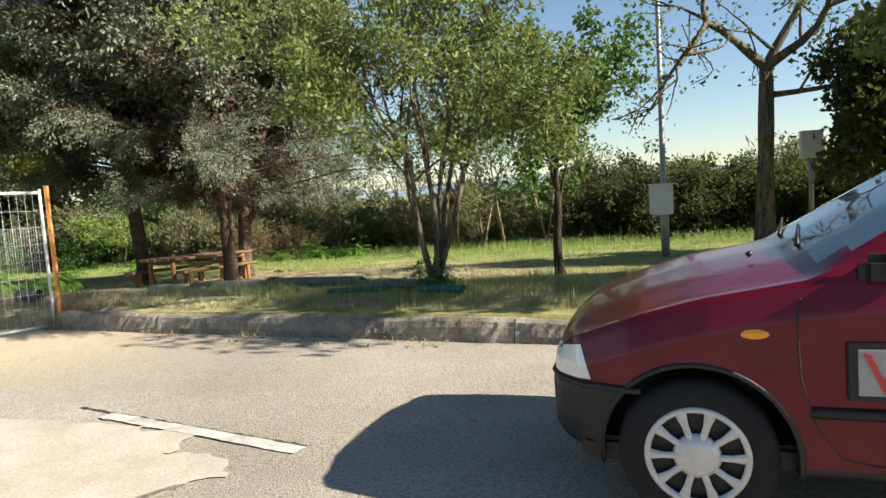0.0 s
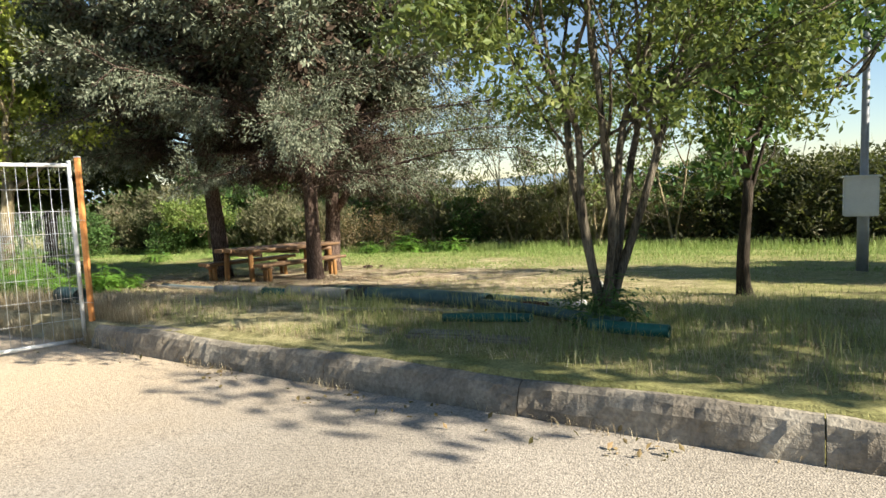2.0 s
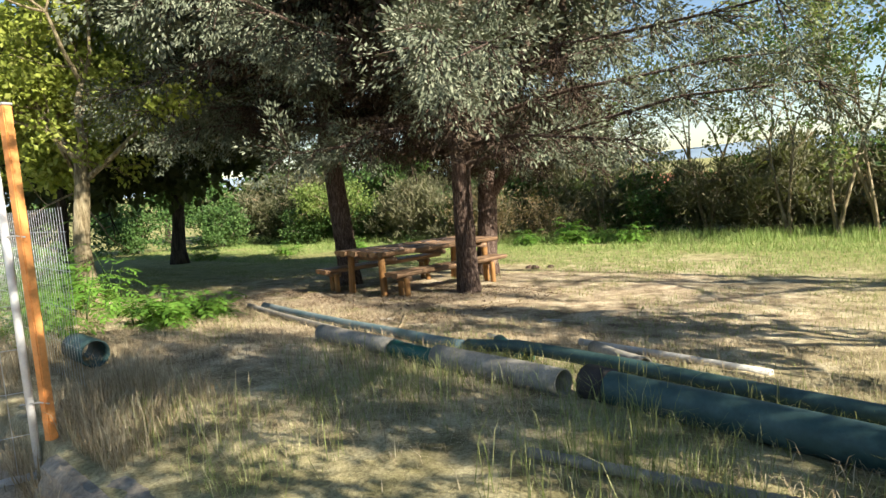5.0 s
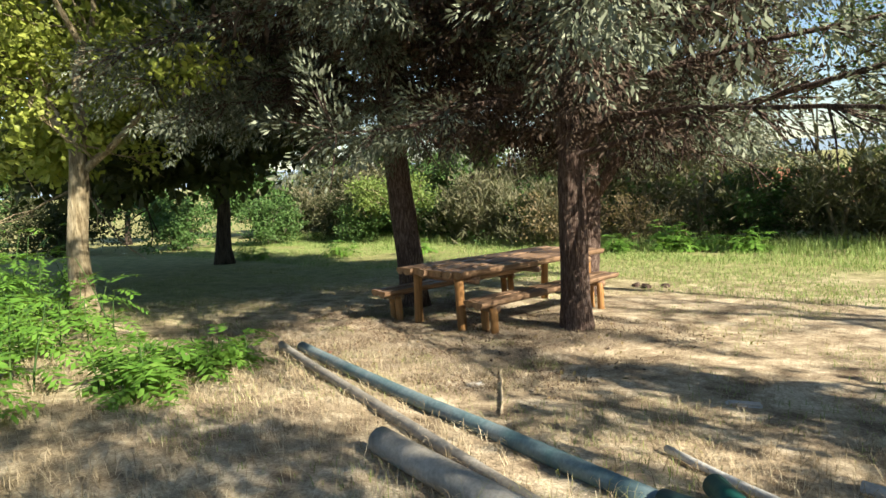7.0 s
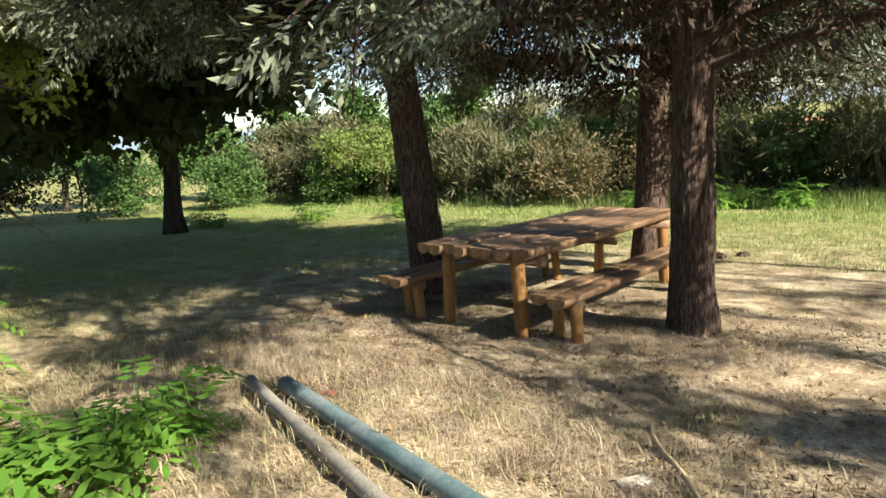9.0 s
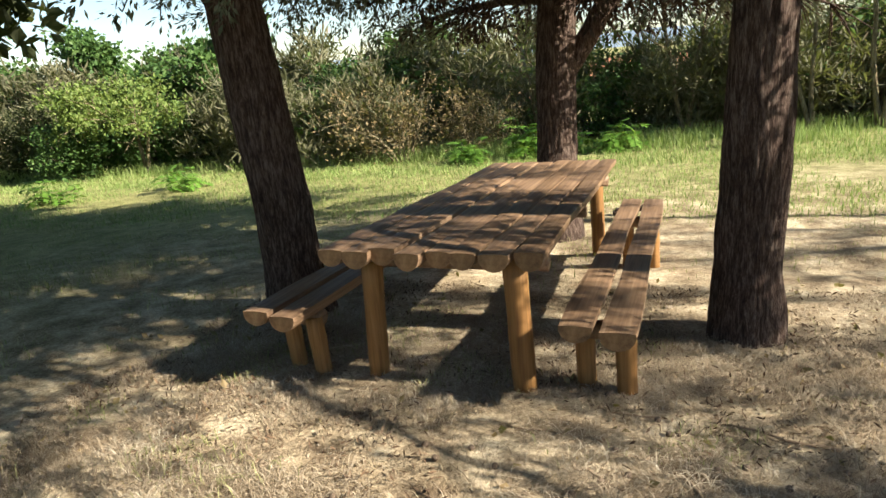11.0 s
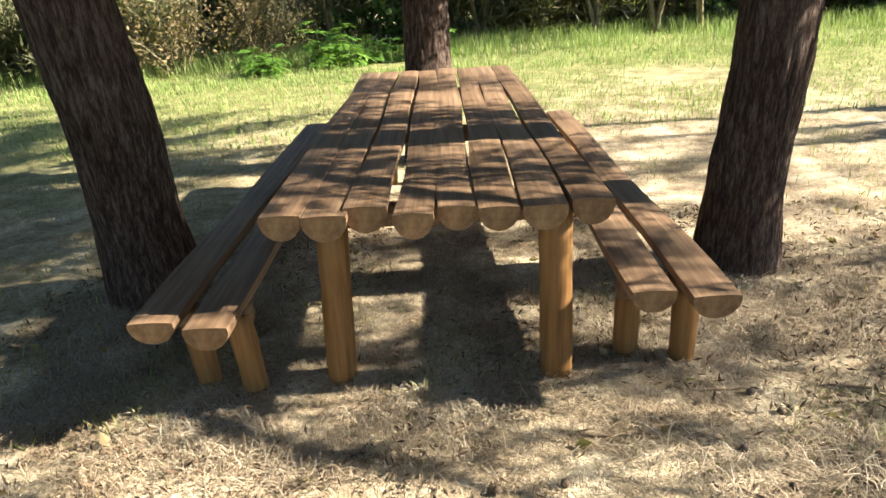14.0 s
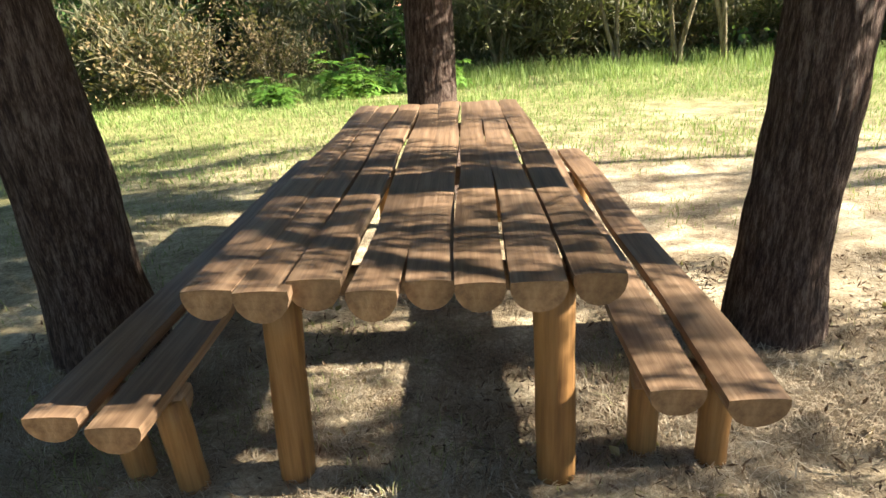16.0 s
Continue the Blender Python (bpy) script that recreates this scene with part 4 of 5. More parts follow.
RED_SCRAP = plain("faded_red_plastic", (0.62, 0.12, 0.07), 0.5)
RUST = speckled("rusty_iron", [(0.3, (0.10, 0.035, 0.018)), (0.7, (0.22, 0.09, 0.045))], 8, 60, 0.4, 0.9)


def hollow_pipe(thing, label, plan, r, mat, bow=0.0, lift=0.0, wall=0.012, category="pipe", group="old pipes on the lawn", n=14, collar=None):
    """An open pipe lying along the ground through the plan places."""
    p = tagged(new(thing), label, category, group)
    p.location = spot(*plan[0])
    ts = np.linspace(0, 1, n)
    px = np.interp(ts, np.linspace(0, 1, len(plan)), [q[0] for q in plan])
    py = np.interp(ts, np.linspace(0, 1, len(plan)), [q[1] for q in plan])
    gz_ = np.array([float(lawn_z(a, b)) for a, b in zip(px, py)])
    k = max(3, n // 3)
    sm = np.convolve(np.pad(gz_, k, mode="edge"), np.ones(2 * k + 1) / (2 * k + 1), "same")[k:-k]
    z = np.maximum(sm, gz_ - 0.01) + r * 0.92 + lift + bow * np.sin(ts * math.pi)
    pts = [np.array([a * U, b * U, c]) - np.array(p.location) for a, b, c in zip(px, py, z)]
    bag = Bag()
    bag.add(*tube(pts, [r] * n, 18, cap=False))
    vi, fi = tube(pts, [r - wall] * n, 18, cap=False)
    bag.add(vi, [f[::-1] for f in fi])
    o = 18 * n
    for base in (0, (n - 1) * 18):
        for s in range(18):
            q = (s + 1) % 18
            f = (base + q, base + s, o + base + s, o + base + q)
            bag.f.append(f if base == 0 else f[::-1])
    link_mesh("tube", bag.mesh("tube"), mat, p)
    if collar:
        a, b = collar
        tube_part("collar", pts[a:b + 1], [r * 1.13] * (b + 1 - a), PIPE_DARK if mat is not PIPE_DARK else DARK_IRON, p, segs=18)
    return p


hollow_pipe("pipe", "long weathered blue-green plastic pipe lying in the grass", [(-13.78, 12.10), (-11.2, 11.50), (-8.9, 11.01)], 0.050, PIPE_BLUE, 0.0, 0.0, n=16)
hollow_pipe("pipe", "long dark green plastic pipe running on through the grass", [(-8.9, 11.01), (-8.2, 10.85), (-6.2, 10.35), (-3.95, 9.92)], 0.050, PIPE_DARK, 0.06, 0.0, n=20)
hollow_pipe("pole", "long thin dirty grey pole lying beside the pipe", [(-14.02, 11.98), (-11.6, 11.25), (-9.0, 10.45), (-7.6, 10.05)], 0.038, PIPE_GREY, 0.0, 0.0, n=20)
hollow_pipe("pipe", "short thick grey pipe lying on dry grass", [(-10.45, 10.52), (-9.9, 10.42), (-9.2, 10.30)], 0.075, PIPE_GREY, 0, 0, n=8)
hollow_pipe("pipe", "thick dark teal pipe with an open end", [(-7.1, 9.95), (-6.1, 9.72), (-4.93, 9.44)], 0.092, PIPE_DARK, 0.0, 0.0, 0.016, n=12, collar=(0, 1))
hollow_pipe("pipe", "pale dusty pipe butting against the dark one", [(-8.5, 10.1), (-7.9, 10.0), (-7.25, 9.9)], 0.085, PIPE_GREY, 0, 0, n=8)
hollow_pipe("pipe", "bright green plastic pipe half hidden by grass", [(-9.16, 10.28), (-8.9, 10.2), (-8.45, 10.1)], 0.068, PIPE_GREEN, 0, 0, n=8)
hollow_pipe("pipe", "short green plastic pipe end on the lawn", [(-8.80, 11.38), (-8.45, 11.05), (-8.1, 10.8)], 0.055, PIPE_GREEN, 0, 0, n=6)
hollow_pipe("pipe", "dirty white pipe lying in the dry grass", [(-8.28, 12.05), (-7.6, 11.9), (-6.4, 11.62)], 0.03, PIPE_WHITE, 0, 0, n=8)
hollow_pipe("pipe", "grey pipe stub lying in the grass", [(-7.88, 11.58), (-7.6, 11.35), (-7.2, 11.1)], 0.06, PIPE_GREY, 0, 0, n=6)
hollow_pipe("pole", "thin bleached wooden pole on the lawn", [(-9.3, 11.88), (-8.6, 11.55), (-7.6, 11.15)], 0.022, PIPE_WHITE, 0, 0, 0.008, n=8)
hollow_pipe("pole", "thin pale pole in the grass before the pipes", [(-6.85, 8.85), (-6.0, 8.92), (-4.95, 9.05)], 0.024, PIPE_GREY, 0, 0.0, 0.008, n=8)
hollow_pipe("hose", "dark green hose trailing through the grass", [(-4.95, 9.30), (-4.4, 9.12), (-3.9, 8.85), (-3.2, 8.5)], 0.05, PIPE_DARK, 0, 0.02, n=12)
hollow_pipe("hose", "bright green hose in the grass", [(-5.0, 8.42), (-4.5, 8.55), (-4.1, 8.62)], 0.04, PIPE_GREEN, 0, 0.02, n=8)
hollow_pipe("hose", "bright green pipe under the privet tree", [(-3.45, 8.32), (-3.1, 8.24), (-2.75, 8.2)], 0.05, PIPE_GREEN, 0, 0.03, n=6)
hollow_pipe("pipe", "white plastic pipe elbow by the pipe ends", [(-4.35, 9.42), (-4.1, 9.55), (-3.9, 9.8)], 0.05, PIPE_WHITE, 0, 0.0, n=8)
hollow_pipe("pipe", "rusty iron pipe stub in the grass", [(-4.5, 9.34), (-4.35, 9.36), (-4.2, 9.35)], 0.055, RUST, 0, 0.0, n=5)
hollow_pipe("can", "dark green plastic can lying in the grass", [(-11.75, 8.62), (-11.45, 8.6), (-11.2, 8.58)], 0.11, PIPE_DARK, 0, 0.0, category="can", group="", n=5)
hollow_pipe("can", "green plastic drum behind the netting", [(-13.9, 8.1), (-13.6, 8.1), (-13.3, 8.1)], 0.15, PIPE_GREEN, 0, 0.0, category="can", group="", n=5)

reel = tagged(new("cable_reel"), "pale plastic cable reel at the pipe's end", "reel")
reel.location = spot(-3.72, 9.98)
for k, o in enumerate((-0.05, 0.05)):
    ring = [(o + 0.0, 0.13 * math.cos(a), 0.15 + 0.13 * math.sin(a)) for a in np.linspace(0, 2 * math.pi, 21)]
    tube_part("rim", ring, [0.018] * 21, PIPE_WHITE, reel, segs=7, cap=False)
    for a in (0.3, 1.35, 2.4):
        tube_part("spoke", [(o, 0.13 * math.cos(a), 0.15 + 0.13 * math.sin(a)), (o, 0, 0.15), (o, -0.13 * math.cos(a), 0.15 - 0.13 * math.sin(a))], [0.011] * 3, PIPE_WHITE, reel, segs=6)
tube_part("hub", [(-0.06, 0, 0.15), (0, 0, 0.15), (0.06, 0, 0.15)], [0.04, 0.045, 0.04], PIPE_DARK, reel, segs=12)


def rough_block(thing, label, plan, size, mat, turn, seed, category):
    """A broken lump of concrete or stone sunk in the ground."""
    rng = np.random.default_rng(seed)
    bm = box_bm(*size, (0, 0, -size[2] * 0.12), min(size) * 0.2)
    for v in bm.verts:
        v.co += Vector(rng.normal(0, min(size) * 0.06, 3))
    ob = part(thing, bm, mat)
    ob.matrix_world = Matrix.Translation(spot(*plan)) @ pose(0, 0, 0, 0, 0, turn)
    return tagged(ob, label, category)


rough_block("concrete_slab", "broken concrete slab sunk in the grass", (-4.75, 7.95), (0.62, 0.20, 0.10), CONCRETE, 12, 1, "slab")
rough_block("concrete_slab", "narrow concrete slab behind the kerb", (-4.15, 7.9), (0.5, 0.18, 0.09), CONCRETE, 5, 2, "slab")
rough_block("concrete_slab", "flat grey slab behind the kerb", (-5.6, 8.0), (0.45, 0.2, 0.08), CONCRETE, -8, 3, "slab")
rough_block("stone", "pale flat stone on the dry lawn", (-9.34, 13.28), (0.24, 0.11, 0.07), PIPE_WHITE, 20, 4, "stone")
rough_block("stone", "pale stone beside the pole", (-11.35, 12.35), (0.15, 0.08, 0.04), PIPE_WHITE, 60, 5, "stone")
for k, (x, y, s) in enumerate(((-13.3, 19.3, 0.16), (-13.05, 19.6, 0.13), (-13.6, 19.5, 0.12))):
    ob = rough_block("log_stump", "short charred log stub on the lawn", (x, y), (s, s * 0.8, s * 1.3), BARK, 40 * k, 6 + k, "log")
    ob["group"] = "log stubs on the lawn"

rough_block("plastic_scrap", "faded red plastic scrap beside the pipe end", (-13.55, 12.28), (0.09, 0.05, 0.03), RED_SCRAP, 35, 9, "scrap")

STICK = plain("bleached_stick", (0.52, 0.41, 0.26), 0.8)


def stick(label, a, b, r, seed, mat=STICK):
    rng = np.random.default_rng(seed)
    st = tagged(new("stick"), label, "stick", "sticks on the ground")
    st.location = spot(*a)
    pts = []
    for t in np.linspace(0, 1, 7):
        x, y = a[0] + (b[0] - a[0]) * t, a[1] + (b[1] - a[1]) * t
        q = spot(x + rng.normal(0, 0.012), y + rng.normal(0, 0.012), r * 1.1) - st.location
        pts.append(tuple(q))
    bag = Bag()
    bag.add(*tube(pts, np.linspace(r, r * 0.6, 7), 7, 0.2, rng))
    link_mesh("shaft", bag.mesh("shaft"), mat, st)


stick("long bleached stick on the dry soil", (-11.57, 12.97), (-10.56, 11.78), 0.014, 1)
BROWN_STICK = plain("brown_twig", (0.30, 0.21, 0.13), 0.9)
for k, (a, b, r) in enumerate((((-12.95, 13.82), (-13.3, 13.85), 0.006), ((-12.5, 13.55), (-12.3, 13.2), 0.008), ((-11.9, 13.9), (-12.3, 14.05), 0.008), ((-14.75, 13.2), (-14.6, 13.35), 0.004),
                               ((-12.95, 13.6), (-12.72, 13.42), 0.007), ((-13.5, 13.25), (-13.25, 13.1), 0.004), ((-12.6, 14.05), (-12.9, 14.1), 0.005), ((-14.4, 13.5), (-14.55, 13.65), 0.004),
                               ((-12.2, 13.0), (-12.0, 12.7), 0.006), ((-15.0, 13.6), (-15.2, 13.7), 0.005), ((-12.45, 12.75), (-12.75, 12.9), 0.007), ((-11.6, 13.2), (-11.9, 13.35), 0.006))):
    stick("dry brown twig on the trodden soil", a, b, r, 10 + k, BROWN_STICK)

# pine cones
cone_bm = bmesh.new()
bmesh.ops.create_icosphere(cone_bm, subdivisions=2, radius=0.014)
for v in cone_bm.verts:
    v.co *= 1 + 0.22 * noise.noise(v.co * 160)
CONE = plain("cypress_cone", (0.13, 0.09, 0.06), 0.9)
cone_me = bpy.data.meshes.new("cypress_cone")
cone_bm.to_mesh(cone_me)
cone_bm.free()
cr_ = np.random.default_rng(8)
for k in range(38):
    x, y = -12.6 + cr_.normal(0, 0.9), 13.55 + cr_.normal(0, 0.55)
    ob = link_mesh("cypress_cone", cone_me, CONE)
    ob.location = spot(x, y, 0.014)
    ob.rotation_euler = cr_.uniform(0, 6, 3)
    tagged(ob, "small dark fallen cypress cone on the soil", "cone", "fallen cones by the table")

# ---- leafy saplings with feathered leaves ----


def fern_shrub(label, plan, seed, stems, height, spread, leaf=LEAF_BRIGHT, size=0.10):
    """A sapling thicket: thin stems with feathered leaves of paired leaflets."""
    rng = np.random.default_rng(seed)
    bag, vs = Bag(), []
    for i in range(stems):
        a, q = rng.uniform(0, 6.283), rng.uniform(0.1, 1.0) ** 0.6 * spread
        p0 = np.array([math.cos(a) * q, math.sin(a) * q, -0.03])
        hgt = height * rng.uniform(0.5, 1.1)
        sp, _ = limb_path(p0, np.array([rng.normal(0, 0.15), rng.normal(0, 0.15), 1.0]), hgt, rng, 0.06, 0.0, 5)
        bag.add(*tube(sp, np.linspace(0.009, 0.004, 5), 4, cap=False))
        for j in range(7):
            b = rng.uniform(0, 6.283)
            base = sp[min(4, 1 + j // 2)]
            fd = np.array([math.cos(b), math.sin(b), rng.uniform(0.15, 0.8)])
            fp, _ = limb_path(base, fd / np.linalg.norm(fd), rng.uniform(0.22, 0.42), rng, 0.05, -0.16, 8)
            for m in range(1, 8):
                t = fp[m] - fp[m - 1]
                t /= np.linalg.norm(t)
                side = np.cross(t, (0, 0, 1.0))
                side /= np.linalg.norm(side) + 1e-6
                for s in (-1, 1):
                    d = side * s + t * 0.45 + np.array([0, 0, -0.15 + rng.normal(0, 0.1)])
                    d /= np.linalg.norm(d)
                    ln = size * rng.uniform(0.75, 1.2)
                    w = t * ln * 0.2
                    vs += [fp[m], fp[m] + d * ln * 0.45 + w, fp[m] + d * ln, fp[m] + d * ln * 0.45 - w]
    v = np.array(vs)
    t = tagged(new("shrub"), label, "shrub", "saplings with feathered leaves")
    t.location = spot(*plan)
    tagged(link_mesh("stem", bag.mesh("stem"), LEAF_GREEN, t), kind="stuff")
    tagged(link_mesh("leaf", array_mesh("leaf", v, np.arange(len(v)).reshape(-1, 4)), leaf, t), kind="stuff")
    return t


for k, (x, y, n, h, s) in enumerate(((-16.3, 10.2, 15, 0.85, 0.7), (-15.0, 9.8, 7, 0.5, 0.45), (-14.3, 10.3, 5, 0.34, 0.3), (-13.35, 10.6, 8, 0.38, 0.28), (-13.6, 11.1, 5, 0.30, 0.22), (-12.85, 9.85, 8, 0.40, 0.26),
                                     (-17.6, 9.6, 20, 1.1, 0.9), (-12.9, 8.75, 7, 0.4, 0.35), (-14.0, 8.9, 11, 0.7, 0.6), (-19, 10.4, 18, 1.2, 0.9))):
    fern_shrub("bright green sapling thicket on the dry verge", (x, y), 90 + k, n, h, s)
for k, (x, y, n, h, s) in enumerate(((-15.9, 26.0, 14, 0.8, 0.5), (-13.9, 26.4, 10, 0.6, 0.4), (-15.2, 26.6, 8, 0.5, 0.5), (-17.2, 25.4, 10, 0.45, 0.4), (-26, 21.5, 6, 0.5, 0.4), (-23.5, 23, 6, 0.5, 0.4), (-28.5, 19.6, 7, 0.6, 0.4))):
    fern_shrub("bright green sapling at the lawn's far edge", (x, y), 120 + k, n, h, s, LEAF_BRIGHT, 0.14)
fern_shrub("leafy suckers round the foot of the privet tree", (-3.5, 8.95), 140, 16, 0.42, 0.28, LEAF_GREEN, 0.075)

# ---- grass ----


def blades(name, xy, length, width, lean, rng, mat, label, up=0.0):
    """Bent grass blades as one object."""
    n = len(xy)
    base = np.stack([xy[:, 0] * U, xy[:, 1] * U, ground_z(xy[:, 0], xy[:, 1]) - 0.01 + up], 1)
    a = rng.uniform(0, 2 * math.pi, n)
    ln = length * rng.uniform(0.45, 1.3, n)
    d = np.stack([np.cos(a), np.sin(a), np.zeros(n)], 1)
    s = np.stack([-np.sin(a), np.cos(a), np.zeros(n)], 1) * (width * rng.uniform(0.6, 1.3, n))[:, None]
    le = (lean * rng.uniform(0.2, 1.5, n))[:, None]
    z = np.array([0, 0, 1.0])
    mid = base + (z * 0.6 + d * le * 0.35) * ln[:, None]
    tip = base + (z * (1.0 - 0.35 * np.minimum(le, 2)) + d * le) * ln[:, None]
    v = np.stack([base - s, base + s, mid + s * 0.7, tip, mid - s * 0.7], 1).reshape(-1, 3)
    me = bpy.data.meshes.new(name)
    me.vertices.add(len(v))
    me.vertices.foreach_set("co", v.astype(np.float32).ravel())
    tri = (np.array([[0, 1, 2], [0, 2, 4], [4, 2, 3]]) + 5 * np.arange(n)[:, None, None]).reshape(-1)
    me.loops.add(len(tri))
    me.loops.foreach_set("vertex_index", tri.astype(np.int32))
    me.polygons.add(3 * n)
    me.polygons.foreach_set("loop_start", np.arange(0, 9 * n, 3, dtype=np.int32))
    me.update(calc_edges=True)
    ob = link_mesh(name, me, mat)
    return tagged(ob, label, "grass", kind="stuff")


def patchy(rng, n, x0, x1, y0, y1, scale, thresh, seed):
    """Places thinned by a patchy noise."""
    p = np.stack([rng.uniform(x0, x1, n), rng.uniform(y0, y1, n)], 1)
    keep = np.array([noise.noise((a * scale, b * scale, seed)) for a, b in p]) + rng.normal(0, 0.12, n) > thresh
    return p[keep]


gr = np.random.default_rng(50)
bare = lambda p, r: p[np.hypot(p[:, 0] + 12.6, (p[:, 1] - 14.4) * 1.1) > r + gr.normal(0, 0.5, len(p))]
def behind_kerb(p, gap=0.42):
    return p[p[:, 1] > kerb_y(p[:, 0]) + gap]


p = behind_kerb(patchy(gr, 70000, -9.5, 5, 6.4, 11.2, 0.9, 0.0, 1.0))
blades("grass", p, 0.12, 0.0019, 0.8, gr, GRASS_GREEN, "unmown green grass behind the kerb")
p = behind_kerb(patchy(gr, 16000, -9.5, 5, 6.4, 10.6, 1.3, 0.06, 2.0))
blades("grass", p, 0.27, 0.0019, 0.55, gr, GRASS_GREEN, "tall green grass tufts among the pipes")
p = behind_kerb(patchy(gr, 80000, -16, 5, 6.4, 13, 0.8, -0.15, 3.0), 0.34)
blades("dry_grass", p, 0.10, 0.0021, 1.2, gr, GRASS_DRY, "dry straw on the lawn behind the kerb")
p = bare(patchy(gr, 110000, -26, 6, 9.6, 21, 0.7, 0.0, 4.0), 2.9)
blades("grass", p, 0.075, 0.0028, 0.9, gr, GRASS_GREEN, "short green grass on the lawn")
p = patchy(gr, 110000, -20, 2, 10.5, 19.5, 1.3, 0.02, 5.0)
blades("dry_grass", p, 0.050, 0.0016, 1.9, gr, GRASS_DRY, "trodden straw litter round the picnic table")
p = patchy(gr, 130000, -16, -11, 12.0, 16.2, 1.9, 0.0, 6.0)
blades("dry_grass", p, 0.045, 0.0014, 2.0, gr, THATCH, "fine straw and needles on the soil by the table")
p = patchy(gr, 60000, -15.6, -11.2, 12.2, 15.2, 2.6, 0.08, 6.5)
blades("dry_grass", p, 0.050, 0.0019, 2.6, gr, THATCH, "matted dry thatch on the trodden soil")
p = patchy(gr, 26000, -16.5, -11, 11.8, 15.5, 1.7, 0.30, 6.8)
blades("grass", p, 0.06, 0.0018, 0.9, gr, GRASS_GREEN, "few green grass tufts on the trodden soil")
p = patchy(gr, 70000, -38, 12, 19.0, 25, 0.5, -0.3, 7.5)
blades("grass", p, 0.085, 0.005, 0.8, gr, GRASS_FRESH, "short green grass on the middle lawn")
p = patchy(gr, 55000, -38, 12, 23.5, 29.5, 0.5, -0.35, 7.0)
blades("grass", p, 0.13, 0.006, 0.7, gr, GRASS_FRESH, "long green grass on the far lawn")
p = patchy(gr, 30000, -40, 12, 26, 30, 0.5, -0.2, 8.0)
blades("grass", p, 0.36, 0.006, 0.45, gr, GRASS_FRESH, "tall seeding grass along the hedge")
p = patchy(gr, 5000, -26, 6, -0.1, 0.02, 1.2, 0.12, 9.0)
p[:, 1] += kerb_y(p[:, 0])
blades("dry_grass", p, 0.09, 0.0018, 1.0, gr, GRASS_DRY, "dry weeds along the kerb's foot")
p = behind_kerb(patchy(gr, 22000, -16, -8.6, 7.3, 8.6, 0.9, -0.1, 10.0), -0.04)
blades("dry_grass", p, 0.24, 0.002, 0.6, gr, GRASS_DRY, "tall dry weeds under the wire fence")

# fallen leaves along the kerb and under the trees
road_litter = patchy(gr, 420, -10, 1, -0.5, 0.0, 0.8, 0.05, 11.0)
road_litter[:, 1] += kerb_y(road_litter[:, 0])
fp_ = np.concatenate([road_litter, patchy(gr, 900, -17, -10, 12, 16.5, 0.8, 0.0, 12.0)])
lv, lf = leaf_cloud(np.stack([fp_[:, 0] * U, fp_[:, 1] * U, ground_z(fp_[:, 0], fp_[:, 1]) + 0.006], 1), np.full(len(fp_), 0.004), 1, 0.045, 0.3, gr, 0.3)
tagged(link_mesh("fallen_leaf", array_mesh("fallen_leaf", lv, lf), LEAF_RUST), "dry brown fallen leaves on the ground", "leaf litter", kind="stuff")

# crumbs of soil and dark needle litter round the table
cp = patchy(gr, 5200, -16, -10.5, 12.0, 16.0, 1.4, 0.0, 13.0)
ico = bmesh.new()
bmesh.ops.create_icosphere(ico, subdivisions=1, radius=1)
iv_ = np.array([v.co[:] for v in ico.verts])
if_ = np.array([[v.index for v in f.verts] for f in ico.faces])
ico.free()
cs = gr.uniform(0.003, 0.012, len(cp)) * (1 + (gr.random(len(cp)) > 0.96) * 1.2)
cv = np.stack([cp[:, 0] * U, cp[:, 1] * U, ground_z(cp[:, 0], cp[:, 1])], 1)[:, None, :] + iv_[None] * cs[:, None, None] * gr.uniform(0.6, 1.3, (len(cp), len(iv_), 1)) * np.array([1, 1, 0.7])
cf = (if_[None] + (len(iv_) * np.arange(len(cp)))[:, None, None]).reshape(-1, 3)
CRUMB = speckled("soil_crumb", [(0.3, (0.16, 0.115, 0.075)), (0.7, (0.42, 0.34, 0.24))], 9, 60, 0.3, 0.95)
tagged(link_mesh("soil_crumb", array_mesh("soil_crumb", cv.reshape(-1, 3), cf), CRUMB), "crumbled dry soil and grit round the table", "soil", kind="stuff")
np_ = patchy(gr, 16000, -16, -10.5, 12.0, 16.2, 1.2, 0.05, 14.0)
lv, lf = leaf_cloud(np.stack([np_[:, 0] * U, np_[:, 1] * U, ground_z(np_[:, 0], np_[:, 1]) + 0.012], 1), np.full(len(np_), 0.004), 1, 0.035, 0.12, gr, 0.3)
NEEDLE = leaf_material("brown_needle", [(0.0, (0.06, 0.04, 0.026)), (0.6, (0.14, 0.09, 0.055)), (1.0, (0.30, 0.20, 0.12))], 0.1, 0.9, 0.0)
tagged(link_mesh("needle_litter", array_mesh("needle_litter", lv, lf), NEEDLE), "dark brown fallen sprays and needles on the soil", "leaf litter", kind="stuff")

# ---- parked car ----
CAR_RED, rn, rlk, rb = material("dark_red_car_paint", 0.3, 0.1, 0.15)
rb.inputs["Base Color"].default_value = (0.23, 0.012, 0.022, 1)
rb.inputs["Coat Weight"].default_value = 0.45
rb.inputs["Coat Roughness"].default_value = 0.06
dust = noise_node(rn, rlk, 5, 4, 0.6)
dr = ramp(rn, [(0.3, (0.085, 0.0015, 0.010)), (0.75, (0.125, 0.004, 0.016))])
rlk.new(dust.outputs[0], dr.inputs[0])
rlk.new(dr.outputs[0], rb.inputs["Base Color"])
BLACK_PLASTIC = plain("black_bumper_plastic", (0.014, 0.014, 0.016), 0.5, 0, 0.4)
